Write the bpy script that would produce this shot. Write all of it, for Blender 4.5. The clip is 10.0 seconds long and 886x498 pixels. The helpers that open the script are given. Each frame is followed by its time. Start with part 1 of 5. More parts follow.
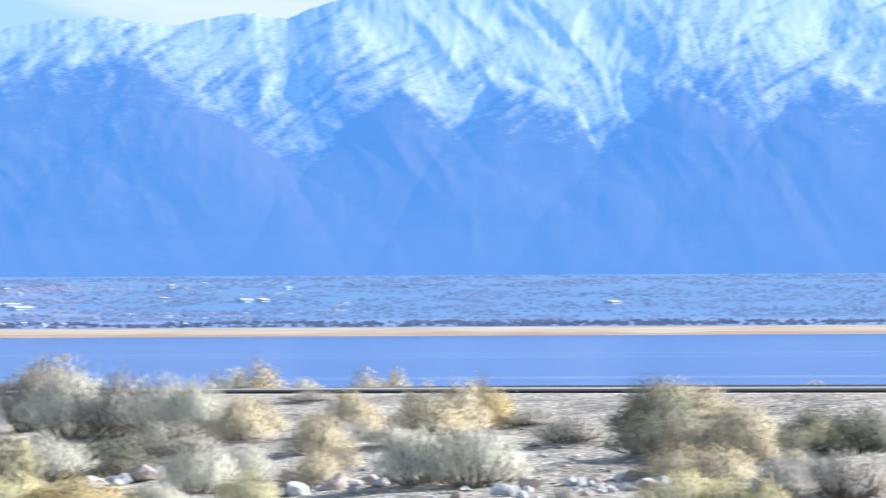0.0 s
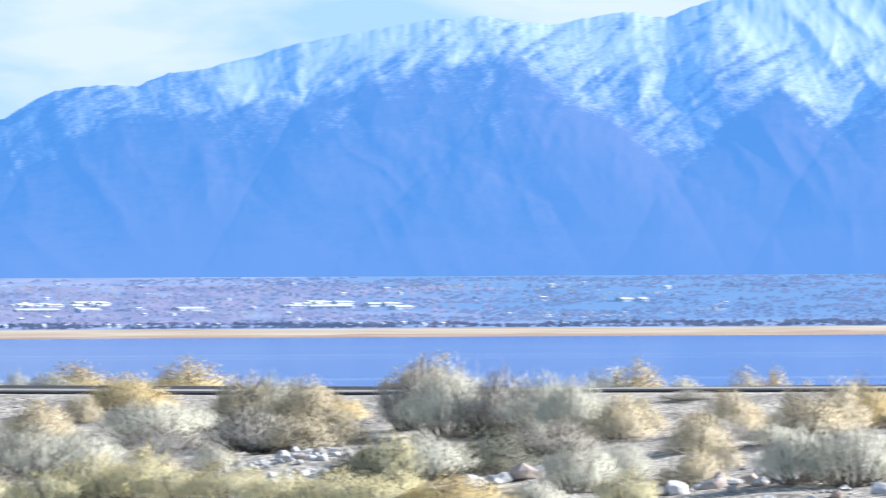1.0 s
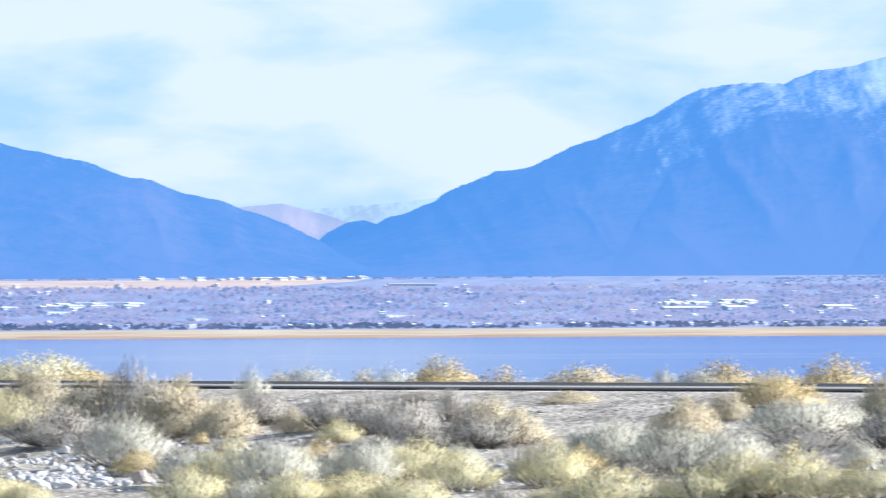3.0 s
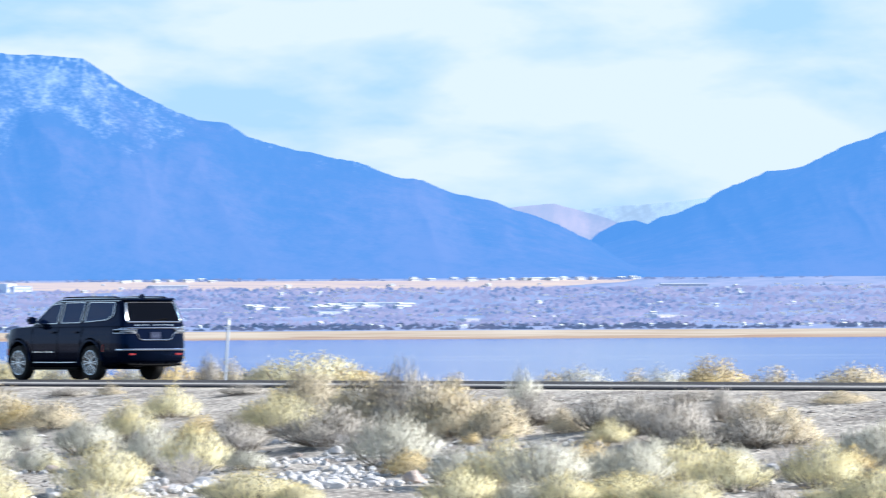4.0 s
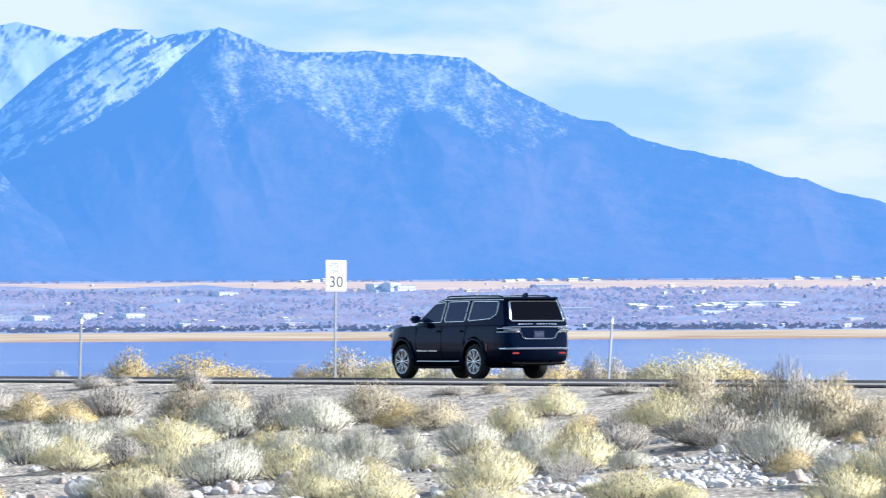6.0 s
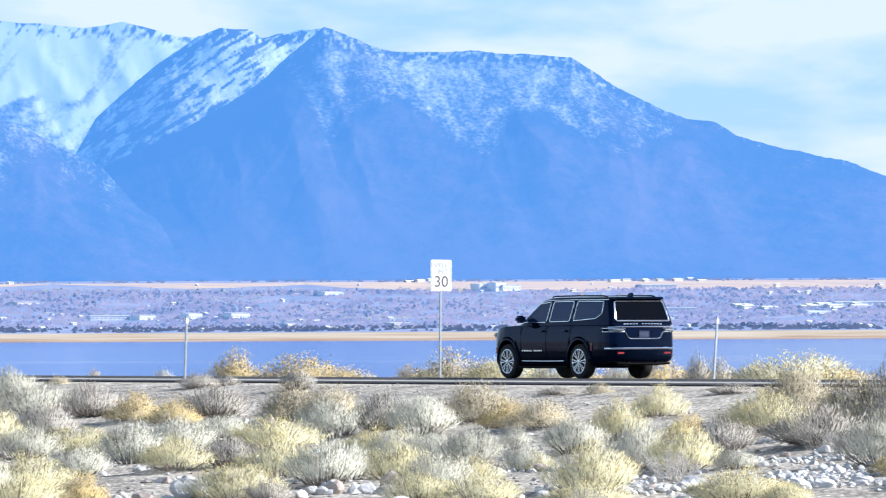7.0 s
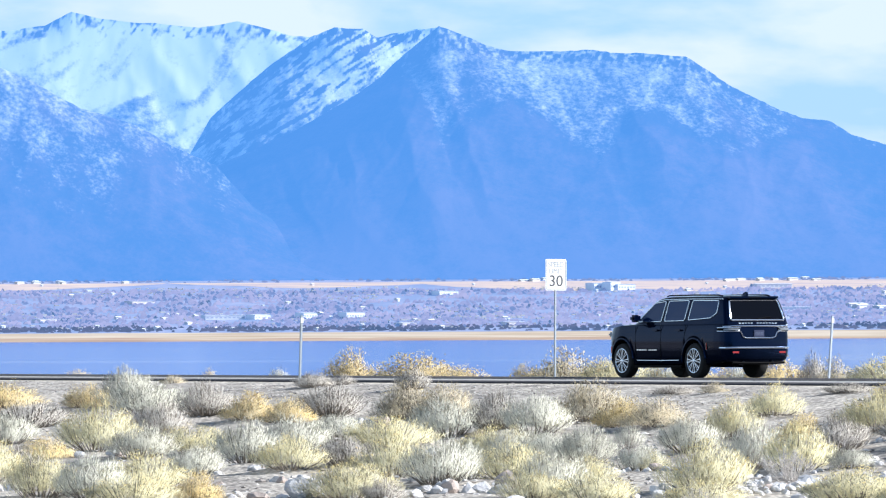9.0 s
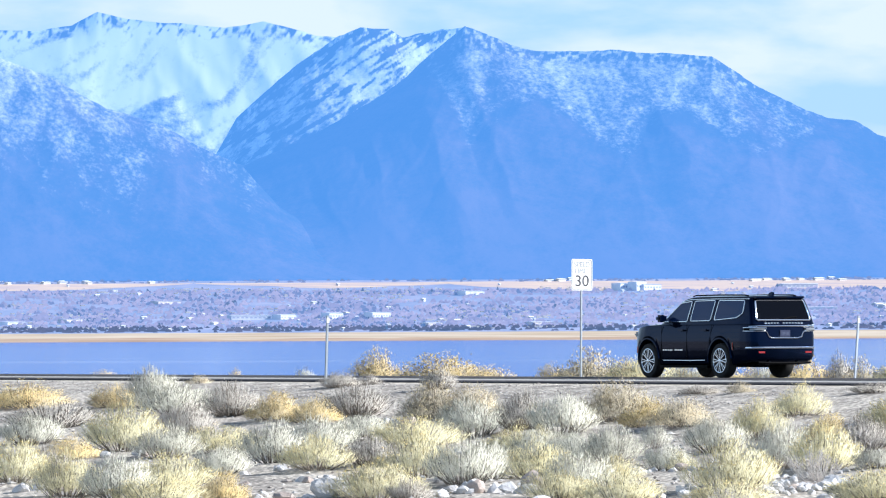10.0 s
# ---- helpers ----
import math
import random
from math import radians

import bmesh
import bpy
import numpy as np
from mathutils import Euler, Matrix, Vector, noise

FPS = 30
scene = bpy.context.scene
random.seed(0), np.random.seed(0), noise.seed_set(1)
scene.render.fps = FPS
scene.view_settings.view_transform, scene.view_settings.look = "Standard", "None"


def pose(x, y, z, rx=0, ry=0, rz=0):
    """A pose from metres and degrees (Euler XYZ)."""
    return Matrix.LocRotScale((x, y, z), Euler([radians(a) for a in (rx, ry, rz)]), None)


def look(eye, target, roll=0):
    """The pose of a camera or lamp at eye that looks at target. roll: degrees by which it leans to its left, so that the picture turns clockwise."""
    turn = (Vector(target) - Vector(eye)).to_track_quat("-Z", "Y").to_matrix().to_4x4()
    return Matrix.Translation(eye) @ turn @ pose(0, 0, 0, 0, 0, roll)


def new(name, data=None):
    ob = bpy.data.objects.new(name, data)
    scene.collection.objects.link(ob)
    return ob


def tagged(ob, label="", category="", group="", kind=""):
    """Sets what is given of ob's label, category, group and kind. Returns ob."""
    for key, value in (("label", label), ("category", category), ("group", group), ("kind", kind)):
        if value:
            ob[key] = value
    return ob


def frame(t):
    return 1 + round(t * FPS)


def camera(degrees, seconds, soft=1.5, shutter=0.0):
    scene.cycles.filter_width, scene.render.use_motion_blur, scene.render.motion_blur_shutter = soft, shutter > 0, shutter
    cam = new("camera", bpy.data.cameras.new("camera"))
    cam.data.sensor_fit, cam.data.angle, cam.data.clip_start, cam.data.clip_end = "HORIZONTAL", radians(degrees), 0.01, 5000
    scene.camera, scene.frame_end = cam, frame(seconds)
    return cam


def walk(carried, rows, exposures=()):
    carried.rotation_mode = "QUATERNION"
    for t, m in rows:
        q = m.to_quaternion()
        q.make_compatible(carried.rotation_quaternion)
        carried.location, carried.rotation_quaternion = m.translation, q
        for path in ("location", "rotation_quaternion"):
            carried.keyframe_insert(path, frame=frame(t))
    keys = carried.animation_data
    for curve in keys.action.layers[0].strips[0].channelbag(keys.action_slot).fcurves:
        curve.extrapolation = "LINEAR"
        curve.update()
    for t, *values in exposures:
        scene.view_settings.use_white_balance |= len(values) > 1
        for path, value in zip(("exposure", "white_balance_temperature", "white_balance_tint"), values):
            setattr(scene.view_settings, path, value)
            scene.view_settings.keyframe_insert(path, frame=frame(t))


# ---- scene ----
cam = camera(7.5, 10.0, soft=1.2, shutter=0.35)
EYE = 1.02  # height of the lens over the carriageway
ROWS = [
    (0.0, 0.000, 0.757, -0.01), (0.5, 1.689, 0.753, 0.01), (1.0, 3.215, 0.748, 0.01), (1.5, 4.662, 0.741, 0.02),
    (2.0, 6.124, 0.735, 0.00), (2.5, 7.453, 0.728, 0.00), (2.7, 7.968, 0.727, 0.00), (3.8, 10.520, 0.730, 0.02),
    (4.0, 10.995, 0.729, 0.03), (4.5, 12.143, 0.725, 0.03), (5.0, 12.957, 0.725, 0.01), (5.5, 13.650, 0.724, 0.01),
    (6.0, 14.244, 0.721, 0.01), (6.2, 14.455, 0.721, 0.00), (7.5, 15.451, 0.718, -0.03), (8.0, 15.713, 0.718, -0.03),
    (8.5, 15.942, 0.716, -0.02), (9.0, 16.108, 0.713, -0.02), (9.5, 16.252, 0.713, -0.02), (10.0, 16.328, 0.713, -0.01),
]
# the head of the tripod leans a little about the middle of the sweep
HEAD = pose(0, 0, EYE) @ Matrix.Rotation(0.0051, 4, Vector((-math.sin(0.142), math.cos(0.142), 0)))
walk(cam, [(t, HEAD @ pose(0, 0, 0, 90 + pitch - 0.019, 0, yaw) @ pose(0, 0, 0, 0, 0, -roll)) for t, yaw, pitch, roll in ROWS], exposures=((0.0, 0.84, 6200, 10), (10.0, 0.84, 6200, 10)))

# ---- sky and sun ----
SUN = Vector((0.82, 0.28, 0.48)).normalized()


def link(nt, a, out, b, inp):
    nt.links.new(a.outputs[out], b.inputs[inp])


world = bpy.data.worlds.new("sky")
scene.world = world
world.use_nodes = True
wn = world.node_tree
wn.nodes.clear()
w_out = wn.nodes.new("ShaderNodeOutputWorld")
w_bg = wn.nodes.new("ShaderNodeBackground")
w_sky = wn.nodes.new("ShaderNodeTexSky")
w_sky.sky_type = "NISHITA"
w_sky.sun_disc = False
w_sky.sun_elevation = math.asin(SUN.z)
w_sky.sun_rotation = math.atan2(SUN.x, SUN.y)
w_sky.altitude = 1280
w_tc = wn.nodes.new("ShaderNodeTexCoord")
w_map = wn.nodes.new("ShaderNodeMapping")
w_map.inputs["Scale"].default_value = (15.0, 15.0, 46.0)
w_noise = wn.nodes.new("ShaderNodeTexNoise")
w_noise.inputs["Scale"].default_value = 1.6
w_noise.inputs["Detail"].default_value = 6.0
w_noise.inputs["Roughness"].default_value = 0.52
w_noise.inputs["Distortion"].default_value = 0.15
w_ramp = wn.nodes.new("ShaderNodeValToRGB")
w_ramp.color_ramp.elements[0].position = 0.38
w_ramp.color_ramp.elements[1].position = 0.58
w_mix = wn.nodes.new("ShaderNodeMix")
w_mix.data_type = "RGBA"
w_mix.inputs["B"].default_value = (5.9, 6.6, 7.1, 1)
w_hazy = wn.nodes.new("ShaderNodeMix")
w_hazy.data_type = "RGBA"
w_hazy.inputs["B"].default_value = (2.95, 5.0, 7.1, 1)
link(wn, w_tc, "Generated", w_map, "Vector")
link(wn, w_map, "Vector", w_noise, "Vector")
link(wn, w_noise, "Fac", w_ramp, "Fac")
w_xyz = wn.nodes.new("ShaderNodeSeparateXYZ")
w_low = wn.nodes.new("ShaderNodeMapRange")  # bright haze near the horizon, clearer air overhead
w_low.interpolation_type = "SMOOTHSTEP"
w_low.inputs["From Min"].default_value, w_low.inputs["From Max"].default_value = 0.06, 0.55
w_low.inputs["To Min"].default_value, w_low.inputs["To Max"].default_value = 0.85, 0.06
w_cloud = wn.nodes.new("ShaderNodeMath")
w_cloud.operation = "MULTIPLY"
link(wn, w_tc, "Generated", w_xyz, "Vector")
link(wn, w_xyz, "Z", w_low, "Value")
link(wn, w_low, "Result", w_hazy, "Factor")
link(wn, w_ramp, "Color", w_cloud, 0)
link(wn, w_low, "Result", w_cloud, 1)
link(wn, w_cloud, "Value", w_mix, "Factor")
link(wn, w_sky, "Color", w_hazy, "A")
wn.links.new(w_hazy.outputs["Result"], w_mix.inputs["A"])
wn.links.new(w_mix.outputs["Result"], w_bg.inputs["Color"])
w_bg.inputs["Strength"].default_value = 0.081
link(wn, w_bg, "Background", w_out, "Surface")

sun = new("sun", bpy.data.lights.new("sun", "SUN"))
sun.data.energy = 5.0
sun.data.angle = radians(0.6)
sun.data.color = (1.0, 0.97, 0.925)
sun.matrix_world = look(SUN * 50, (0, 0, 0))

# ---- materials ----
def material(name, colour, rough=0.8, metal=0.0, second=None, scale=8.0, detail=4.0, amount=(0.35, 0.65), bump=0.0, bump_scale=40.0,
             spread=0.0, coords="Object", stretch=(1, 1, 1), coat=0.0, specular=0.5):
    """A surface of two colours blended by noise, with fine relief and a difference from piece to piece."""
    mat = bpy.data.materials.new(name)
    mat.use_nodes = True
    nt = mat.node_tree
    bsdf = nt.nodes["Principled BSDF"]
    bsdf.inputs["Roughness"].default_value = rough
    bsdf.inputs["Metallic"].default_value = metal
    bsdf.inputs["Coat Weight"].default_value = coat
    bsdf.inputs["Specular IOR Level"].default_value = specular
    bsdf.inputs["Base Color"].default_value = (*colour, 1)
    if second is None and not bump and not spread:
        return mat
    tc = nt.nodes.new("ShaderNodeTexCoord")
    mp = nt.nodes.new("ShaderNodeMapping")
    mp.inputs["Scale"].default_value = stretch
    link(nt, tc, coords, mp, "Vector")
    if second is not None:
        nz = nt.nodes.new("ShaderNodeTexNoise")
        nz.inputs["Scale"].default_value = scale
        nz.inputs["Detail"].default_value = detail
        link(nt, mp, "Vector", nz, "Vector")
        ramp = nt.nodes.new("ShaderNodeValToRGB")
        ramp.color_ramp.elements[0].position, ramp.color_ramp.elements[1].position = amount
        ramp.color_ramp.elements[0].color = (*colour, 1)
        ramp.color_ramp.elements[1].color = (*second, 1)
        link(nt, nz, "Fac", ramp, "Fac")
        last = ramp
        if spread:
            info = nt.nodes.new("ShaderNodeObjectInfo")
            rng = nt.nodes.new("ShaderNodeMapRange")
            rng.inputs["To Min"].default_value, rng.inputs["To Max"].default_value = 1 - spread, 1 + spread
            link(nt, info, "Random", rng, "Value")
            hsv = nt.nodes.new("ShaderNodeHueSaturation")
            link(nt, rng, "Result", hsv, "Value")
            link(nt, last, "Color", hsv, "Color")
            last = hsv
        link(nt, last, "Color", bsdf, "Base Color")
    if bump:
        bn = nt.nodes.new("ShaderNodeTexNoise")
        bn.inputs["Scale"].default_value = bump_scale
        bn.inputs["Detail"].default_value = 5.0
        link(nt, mp, "Vector", bn, "Vector")
        bp = nt.nodes.new("ShaderNodeBump")
        bp.inputs["Strength"].default_value = bump
        bp.inputs["Distance"].default_value = 0.05
        link(nt, bn, "Fac", bp, "Height")
        link(nt, bp, "Normal", bsdf, "Normal")
    return mat


def leafy(name, colour, second, spread, passing=0.42, scale=1.6, tone=None):
    """Thin leaves: two colours from clump to clump, a difference from leaf to leaf, some light let through."""
    mat = material(name, colour, 0.75, second=second, scale=scale, detail=2.0, spread=spread, specular=0.2)
    nt = mat.node_tree
    bsdf = nt.nodes["Principled BSDF"]
    link_in = bsdf.inputs["Base Color"].links[0].from_socket
    geo = nt.nodes.new("ShaderNodeNewGeometry")
    rng = nt.nodes.new("ShaderNodeMapRange")
    rng.inputs["To Min"].default_value, rng.inputs["To Max"].default_value = 0.92, 1.08
    link(nt, geo, "Random Per Island", rng, "Value")
    hsv = nt.nodes.new("ShaderNodeHueSaturation")
    link(nt, rng, "Result", hsv, "Value")
    nt.links.new(link_in, hsv.inputs["Color"])
    link(nt, hsv, "Color", bsdf, "Base Color")
    tr = nt.nodes.new("ShaderNodeBsdfTranslucent")
    link(nt, hsv, "Color", tr, "Color")
    mix = nt.nodes.new("ShaderNodeMixShader")
    mix.inputs["Fac"].default_value = passing
    link(nt, bsdf, "BSDF", mix, 1)
    link(nt, tr, "BSDF", mix, 2)
    link(nt, mix, "Shader", nt.nodes["Material Output"], "Surface")
    return mat


def haze_glow(mat, amount=0.13):
    """Paints blue air haze onto a surface beyond the lake as a faint emission."""
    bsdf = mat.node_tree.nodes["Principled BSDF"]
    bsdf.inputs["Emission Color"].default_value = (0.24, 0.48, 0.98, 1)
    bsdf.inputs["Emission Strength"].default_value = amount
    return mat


M = {
    "asphalt": material("asphalt", (0.045, 0.045, 0.05), 0.9, second=(0.075, 0.072, 0.075), scale=1.2, detail=8, bump=0.4, bump_scale=90, specular=0.15),
    "line_paint": material("line_paint", (0.78, 0.78, 0.74), 0.6, second=(0.6, 0.6, 0.57), scale=3.0),
    "sage": leafy("sage_leaves", (0.84, 0.82, 0.70), (0.73, 0.72, 0.61), 0.12, 0.20),
    "rabbit": leafy("rabbitbrush_leaves", (0.93, 0.85, 0.53), (0.83, 0.79, 0.56), 0.12, 0.22),
    "gold": leafy("gold_leaves", (0.86, 0.68, 0.34), (0.76, 0.64, 0.41), 0.12, 0.15),
    "tan": leafy("tan_leaves", (0.77, 0.66, 0.46), (0.67, 0.60, 0.46), 0.12, 0.15),
    "dark": leafy("dark_leaves", (0.25, 0.27, 0.21), (0.36, 0.34, 0.26), 0.14, 0.15),
    "dry": leafy("dry_leaves", (0.68, 0.63, 0.56), (0.57, 0.54, 0.49), 0.12, 0.15),
    "flower": leafy("flower_heads", (0.92, 0.72, 0.26), (0.90, 0.78, 0.42), 0.08, 0.3, 5.0),
    "twig": material("twig_bark", (0.14, 0.12, 0.10), 0.9, second=(0.27, 0.23, 0.19), scale=9.0, spread=0.2),
    "bare_wood": material("weathered_wood", (0.66, 0.62, 0.58), 0.9, second=(0.50, 0.46, 0.43), scale=7.0, spread=0.15),
    "rock": material("pale_rock", (0.68, 0.67, 0.67), 0.85, second=(0.46, 0.45, 0.46), scale=2.5, detail=8, amount=(0.4, 0.75), bump=0.5, bump_scale=9, spread=0.16),
    "pink_rock": material("pink_rock", (0.52, 0.42, 0.36), 0.85, second=(0.42, 0.36, 0.33), scale=2.5, detail=8, bump=0.5, bump_scale=9, spread=0.16),
}

# ---- lie of the land: s runs along the road, q runs from its near edge line towards the camera ----
ALONG, ACROSS = Vector((-0.731, 0.682, 0)), Vector((-0.682, -0.731, 0))
LAKE_Z = -1.45


def road_z(s):
    return np.interp(s, [30, 64, 77, 84, 100, 126, 156, 220], [0.14, 0.12, 0.07, 0.0, 0.0, 0.0, 0.0, 0.0])


def bank_z(q):
    return np.interp(q, [-60, -22, -14, -12.5, -11, -5, 0, 1.6, 4, 9, 14, 20, 28, 45, 70, 79, 140],
                     [-3.2, -1.75, -0.45, -0.22, -0.06, 0, 0, -0.05, -0.25, -0.75, -1.2, -1.55, -1.75, -1.45, -0.75, -0.6, -0.6])


def spot_xy(s, q):
    p = ALONG * float(s) + ACROSS * float(q - 79)
    return p.x, p.y


def hash_noise(x, y, seed=0):
    """Smooth value noise on arrays."""
    xi, yi = np.floor(x).astype(np.int64), np.floor(y).astype(np.int64)
    fx, fy = x - xi, y - yi
    fx, fy = fx * fx * (3 - 2 * fx), fy * fy * (3 - 2 * fy)

    def h(a, b):
        n = (a * 374761393 + b * 668265263 + seed * 974634777) & 0xFFFFFFFF
        n = ((n ^ (n >> 13)) * 1274126177) & 0xFFFFFFFF
        return ((n ^ (n >> 16)) & 0xFFFF) / 65535.0

    a, b, c, d = h(xi, yi), h(xi + 1, yi), h(xi, yi + 1), h(xi + 1, yi + 1)
    return (a * (1 - fx) + b * fx) * (1 - fy) + (c * (1 - fx) + d * fx) * fy


def fbm(x, y, octaves=5, seed=0, ridged=False):
    total, amp, norm = 0.0, 1.0, 0.0
    for k in range(octaves):
        n = hash_noise(x, y, seed + k * 17)
        if ridged:
            n = 1 - np.abs(2 * n - 1)
        total, norm = total + n * amp, norm + amp
        x, y, amp = x * 2.03 + 11.3, y * 2.03 + 5.7, amp * 0.5
    return total / norm


def ground_z(s, q):
    s, q = np.asarray(s, float), np.asarray(q, float)
    rough = np.clip((q - 2.0) / 4.0, 0, 1) * np.clip((60 - q) / 20, 0, 1)
    lumps = (fbm(s * 0.35, q * 0.35, 4, 3) - 0.5) * 0.30 + (fbm(s * 1.6, q * 1.6, 3, 9) - 0.5) * 0.10
    near_rough = np.clip((q - 1.5) / 1.0, 0, 1) * (fbm(s * 3.1, q * 3.1, 3, 21) - 0.5) * 0.07
    return bank_z(q) + road_z(s) + lumps * rough + near_rough


def grid_mesh(name, points, mat, smooth=True):
    """A sheet from an array of rows and columns of points."""
    rows, cols = points.shape[:2]
    idx = np.arange(rows * cols).reshape(rows, cols)
    quads = np.stack([idx[:-1, :-1], idx[:-1, 1:], idx[1:, 1:], idx[1:, :-1]], -1).reshape(-1, 4)
    me = bpy.data.meshes.new(name)
    me.from_pydata(points.reshape(-1, 3).tolist(), [], quads.tolist())
    me.materials.append(mat)
    if smooth:
        me.polygons.foreach_set("use_smooth", np.ones(len(quads), bool))
    me.update()
    return new(name, me)


def sheet(name, s_values, q_values, mat, height=ground_z):
    s, q = np.meshgrid(np.array(s_values, float), np.array(q_values, float))
    z = height(s, q)
    x = ALONG.x * s + ACROSS.x * (q - 79)
    y = ALONG.y * s + ACROSS.y * (q - 79)
    return grid_mesh(name, np.stack([x, y, z], -1), mat)


def soil_material():
    mat = material("gravelly_soil", (0.74, 0.68, 0.60), 0.95, second=(0.44, 0.40, 0.36), scale=0.8, detail=12, amount=(0.42, 0.64), bump=1.0, bump_scale=7.0, specular=0.1)
    nt = mat.node_tree
    bsdf = nt.nodes["Principled BSDF"]
    base = bsdf.inputs["Base Color"].links[0].from_socket
    tc = nt.nodes.new("ShaderNodeTexCoord")
    vor = nt.nodes.new("ShaderNodeTexVoronoi")
    vor.inputs["Scale"].default_value = 9.0
    link(nt, tc, "Object", vor, "Vector")
    rng = nt.nodes.new("ShaderNodeMapRange")
    rng.inputs["From Max"].default_value = 0.6
    rng.inputs["To Min"].default_value, rng.inputs["To Max"].default_value = 1.25, 0.5
    link(nt, vor, "Distance", rng, "Value")
    hsv = nt.nodes.new("ShaderNodeHueSaturation")
    link(nt, rng, "Result", hsv, "Value")
    nt.links.new(base, hsv.inputs["Color"])
    link(nt, hsv, "Color", bsdf, "Base Color")
    return mat


M["soil"] = soil_material()
q_lines = np.unique(np.concatenate([np.arange(-60, -22, 6), np.arange(-22, -11.0, 0.5), [-10.9], np.arange(1.4, 26, 0.3), np.arange(26, 140, 4)]))
s_lines = np.unique(np.concatenate([np.arange(-260, 30, 12), np.arange(30, 190, 0.4), np.arange(190, 460, 12)]))


def bank_under_road(s, q):
    z = ground_z(s, q)
    return np.where((q > -10.95) & (q < 1.35), z - 0.4, z)


q_lines = np.unique(np.concatenate([q_lines, [-10.85, -5, 1.3]]))
tagged(sheet("ground", s_lines, q_lines, M["soil"], bank_under_road), "pale gravelly roadside bank of dry sandy soil", "ground", kind="structure")
road = tagged(sheet("road", np.arange(-260, 460, 2.0), [-10.9, -10.6, -8, -5, -2.5, 0, 1.0, 1.35, 1.42], M["asphalt"],
                    lambda s, q: bank_z(q) + road_z(s) + 0.03 - np.where(q > 1.4, 0.14, 0) - np.where(q < -10.8, 0.12, 0)),
              "dark asphalt two-lane road on a low causeway", "road", kind="structure")
for name, q0, q1, label in (("edge_line", -0.06, 0.07, "white painted edge line"), ("edge_line", -9.75, -9.62, "white painted edge line"),):
    line = sheet(name, np.arange(-260, 460, 2.0), [q0, q1], M["line_paint"], lambda s, q: bank_z(q) + road_z(s) + 0.036)
    line.parent = road
    tagged(line, label)


M["dust"] = material("dusty_shoulder", (0.40, 0.385, 0.37), 0.9, second=(0.30, 0.29, 0.28), scale=0.6, detail=8, stretch=(0.4, 1, 1), bump=0.3)
strip = sheet("shoulder_strip", np.arange(-260, 460, 2.0), [0.08, 0.62], M["dust"], lambda s, q: bank_z(q) + road_z(s) + 0.034)
strip.parent = road
tagged(strip, "pale dusty strip along the edge line")


def water_material():
    mat = bpy.data.materials.new("lake_water")
    mat.use_nodes = True
    nt = mat.node_tree
    bsdf = nt.nodes["Principled BSDF"]
    bsdf.inputs["Base Color"].default_value = (0.015, 0.05, 0.36, 1)
    bsdf.inputs["Roughness"].default_value = 0.10
    bsdf.inputs["IOR"].default_value = 1.33
    tc = nt.nodes.new("ShaderNodeTexCoord")
    nz = nt.nodes.new("ShaderNodeTexNoise")
    nz.inputs["Scale"].default_value = 0.9
    nz.inputs["Detail"].default_value = 4.0
    link(nt, tc, "Object", nz, "Vector")
    bp = nt.nodes.new("ShaderNodeBump")
    streak = nt.nodes.new("ShaderNodeTexNoise")
    streak.inputs["Scale"].default_value = 1.0
    streak.inputs["Detail"].default_value = 3.0
    turn = nt.nodes.new("ShaderNodeMapping")
    turn.inputs["Rotation"].default_value = (0, 0, -0.14)
    turn.inputs["Scale"].default_value = (0.0012, 0.034, 1)
    link(nt, tc, "Object", turn, "Vector")
    link(nt, turn, "Vector", streak, "Vector")
    wind = nt.nodes.new("ShaderNodeMapRange")
    wind.inputs["From Min"].default_value, wind.inputs["From Max"].default_value = 0.57, 0.66
    wind.inputs["To Min"].default_value, wind.inputs["To Max"].default_value = 0.05, 1.0
    link(nt, streak, "Fac", wind, "Value")
    link(nt, wind, "Result", bp, "Strength")
    bp.inputs["Distance"].default_value = 0.12
    link(nt, nz, "Fac", bp, "Height")
    link(nt, bp, "Normal", bsdf, "Normal")
    return mat


M["water"] = water_material()


def polar(azimuth, r, z):
    """A point by its bearing (radians, leftward positive), distance and height."""
    return np.stack([-np.sin(azimuth) * r, np.cos(azimuth) * r, z + 0 * r], -1)


azs = np.radians(np.linspace(-120, 44, 120))
a, k = np.meshgrid(azs, np.array([0, 0.03, 0.1, 0.3, 0.6, 1.0]))
shore_r = 97.0 / np.maximum(0.03, -(ACROSS.x * -np.sin(a) + ACROSS.y * np.cos(a)))
r = shore_r + (3640 - shore_r) * k
lake_pts = polar(a, r, 0 * r + LAKE_Z)
tagged(grid_mesh("water", lake_pts, M["water"]), "calm blue lake behind the causeway", "lake", kind="structure")

# ---- far shore, rising plain and mountains ----
PX = 1 / 11962.0  # one step of bearing on the plan of the horizon


def rise(step, r):
    """Height at distance r of a line of sight that many steps above the level of the eye."""
    return EYE + step * PX * r


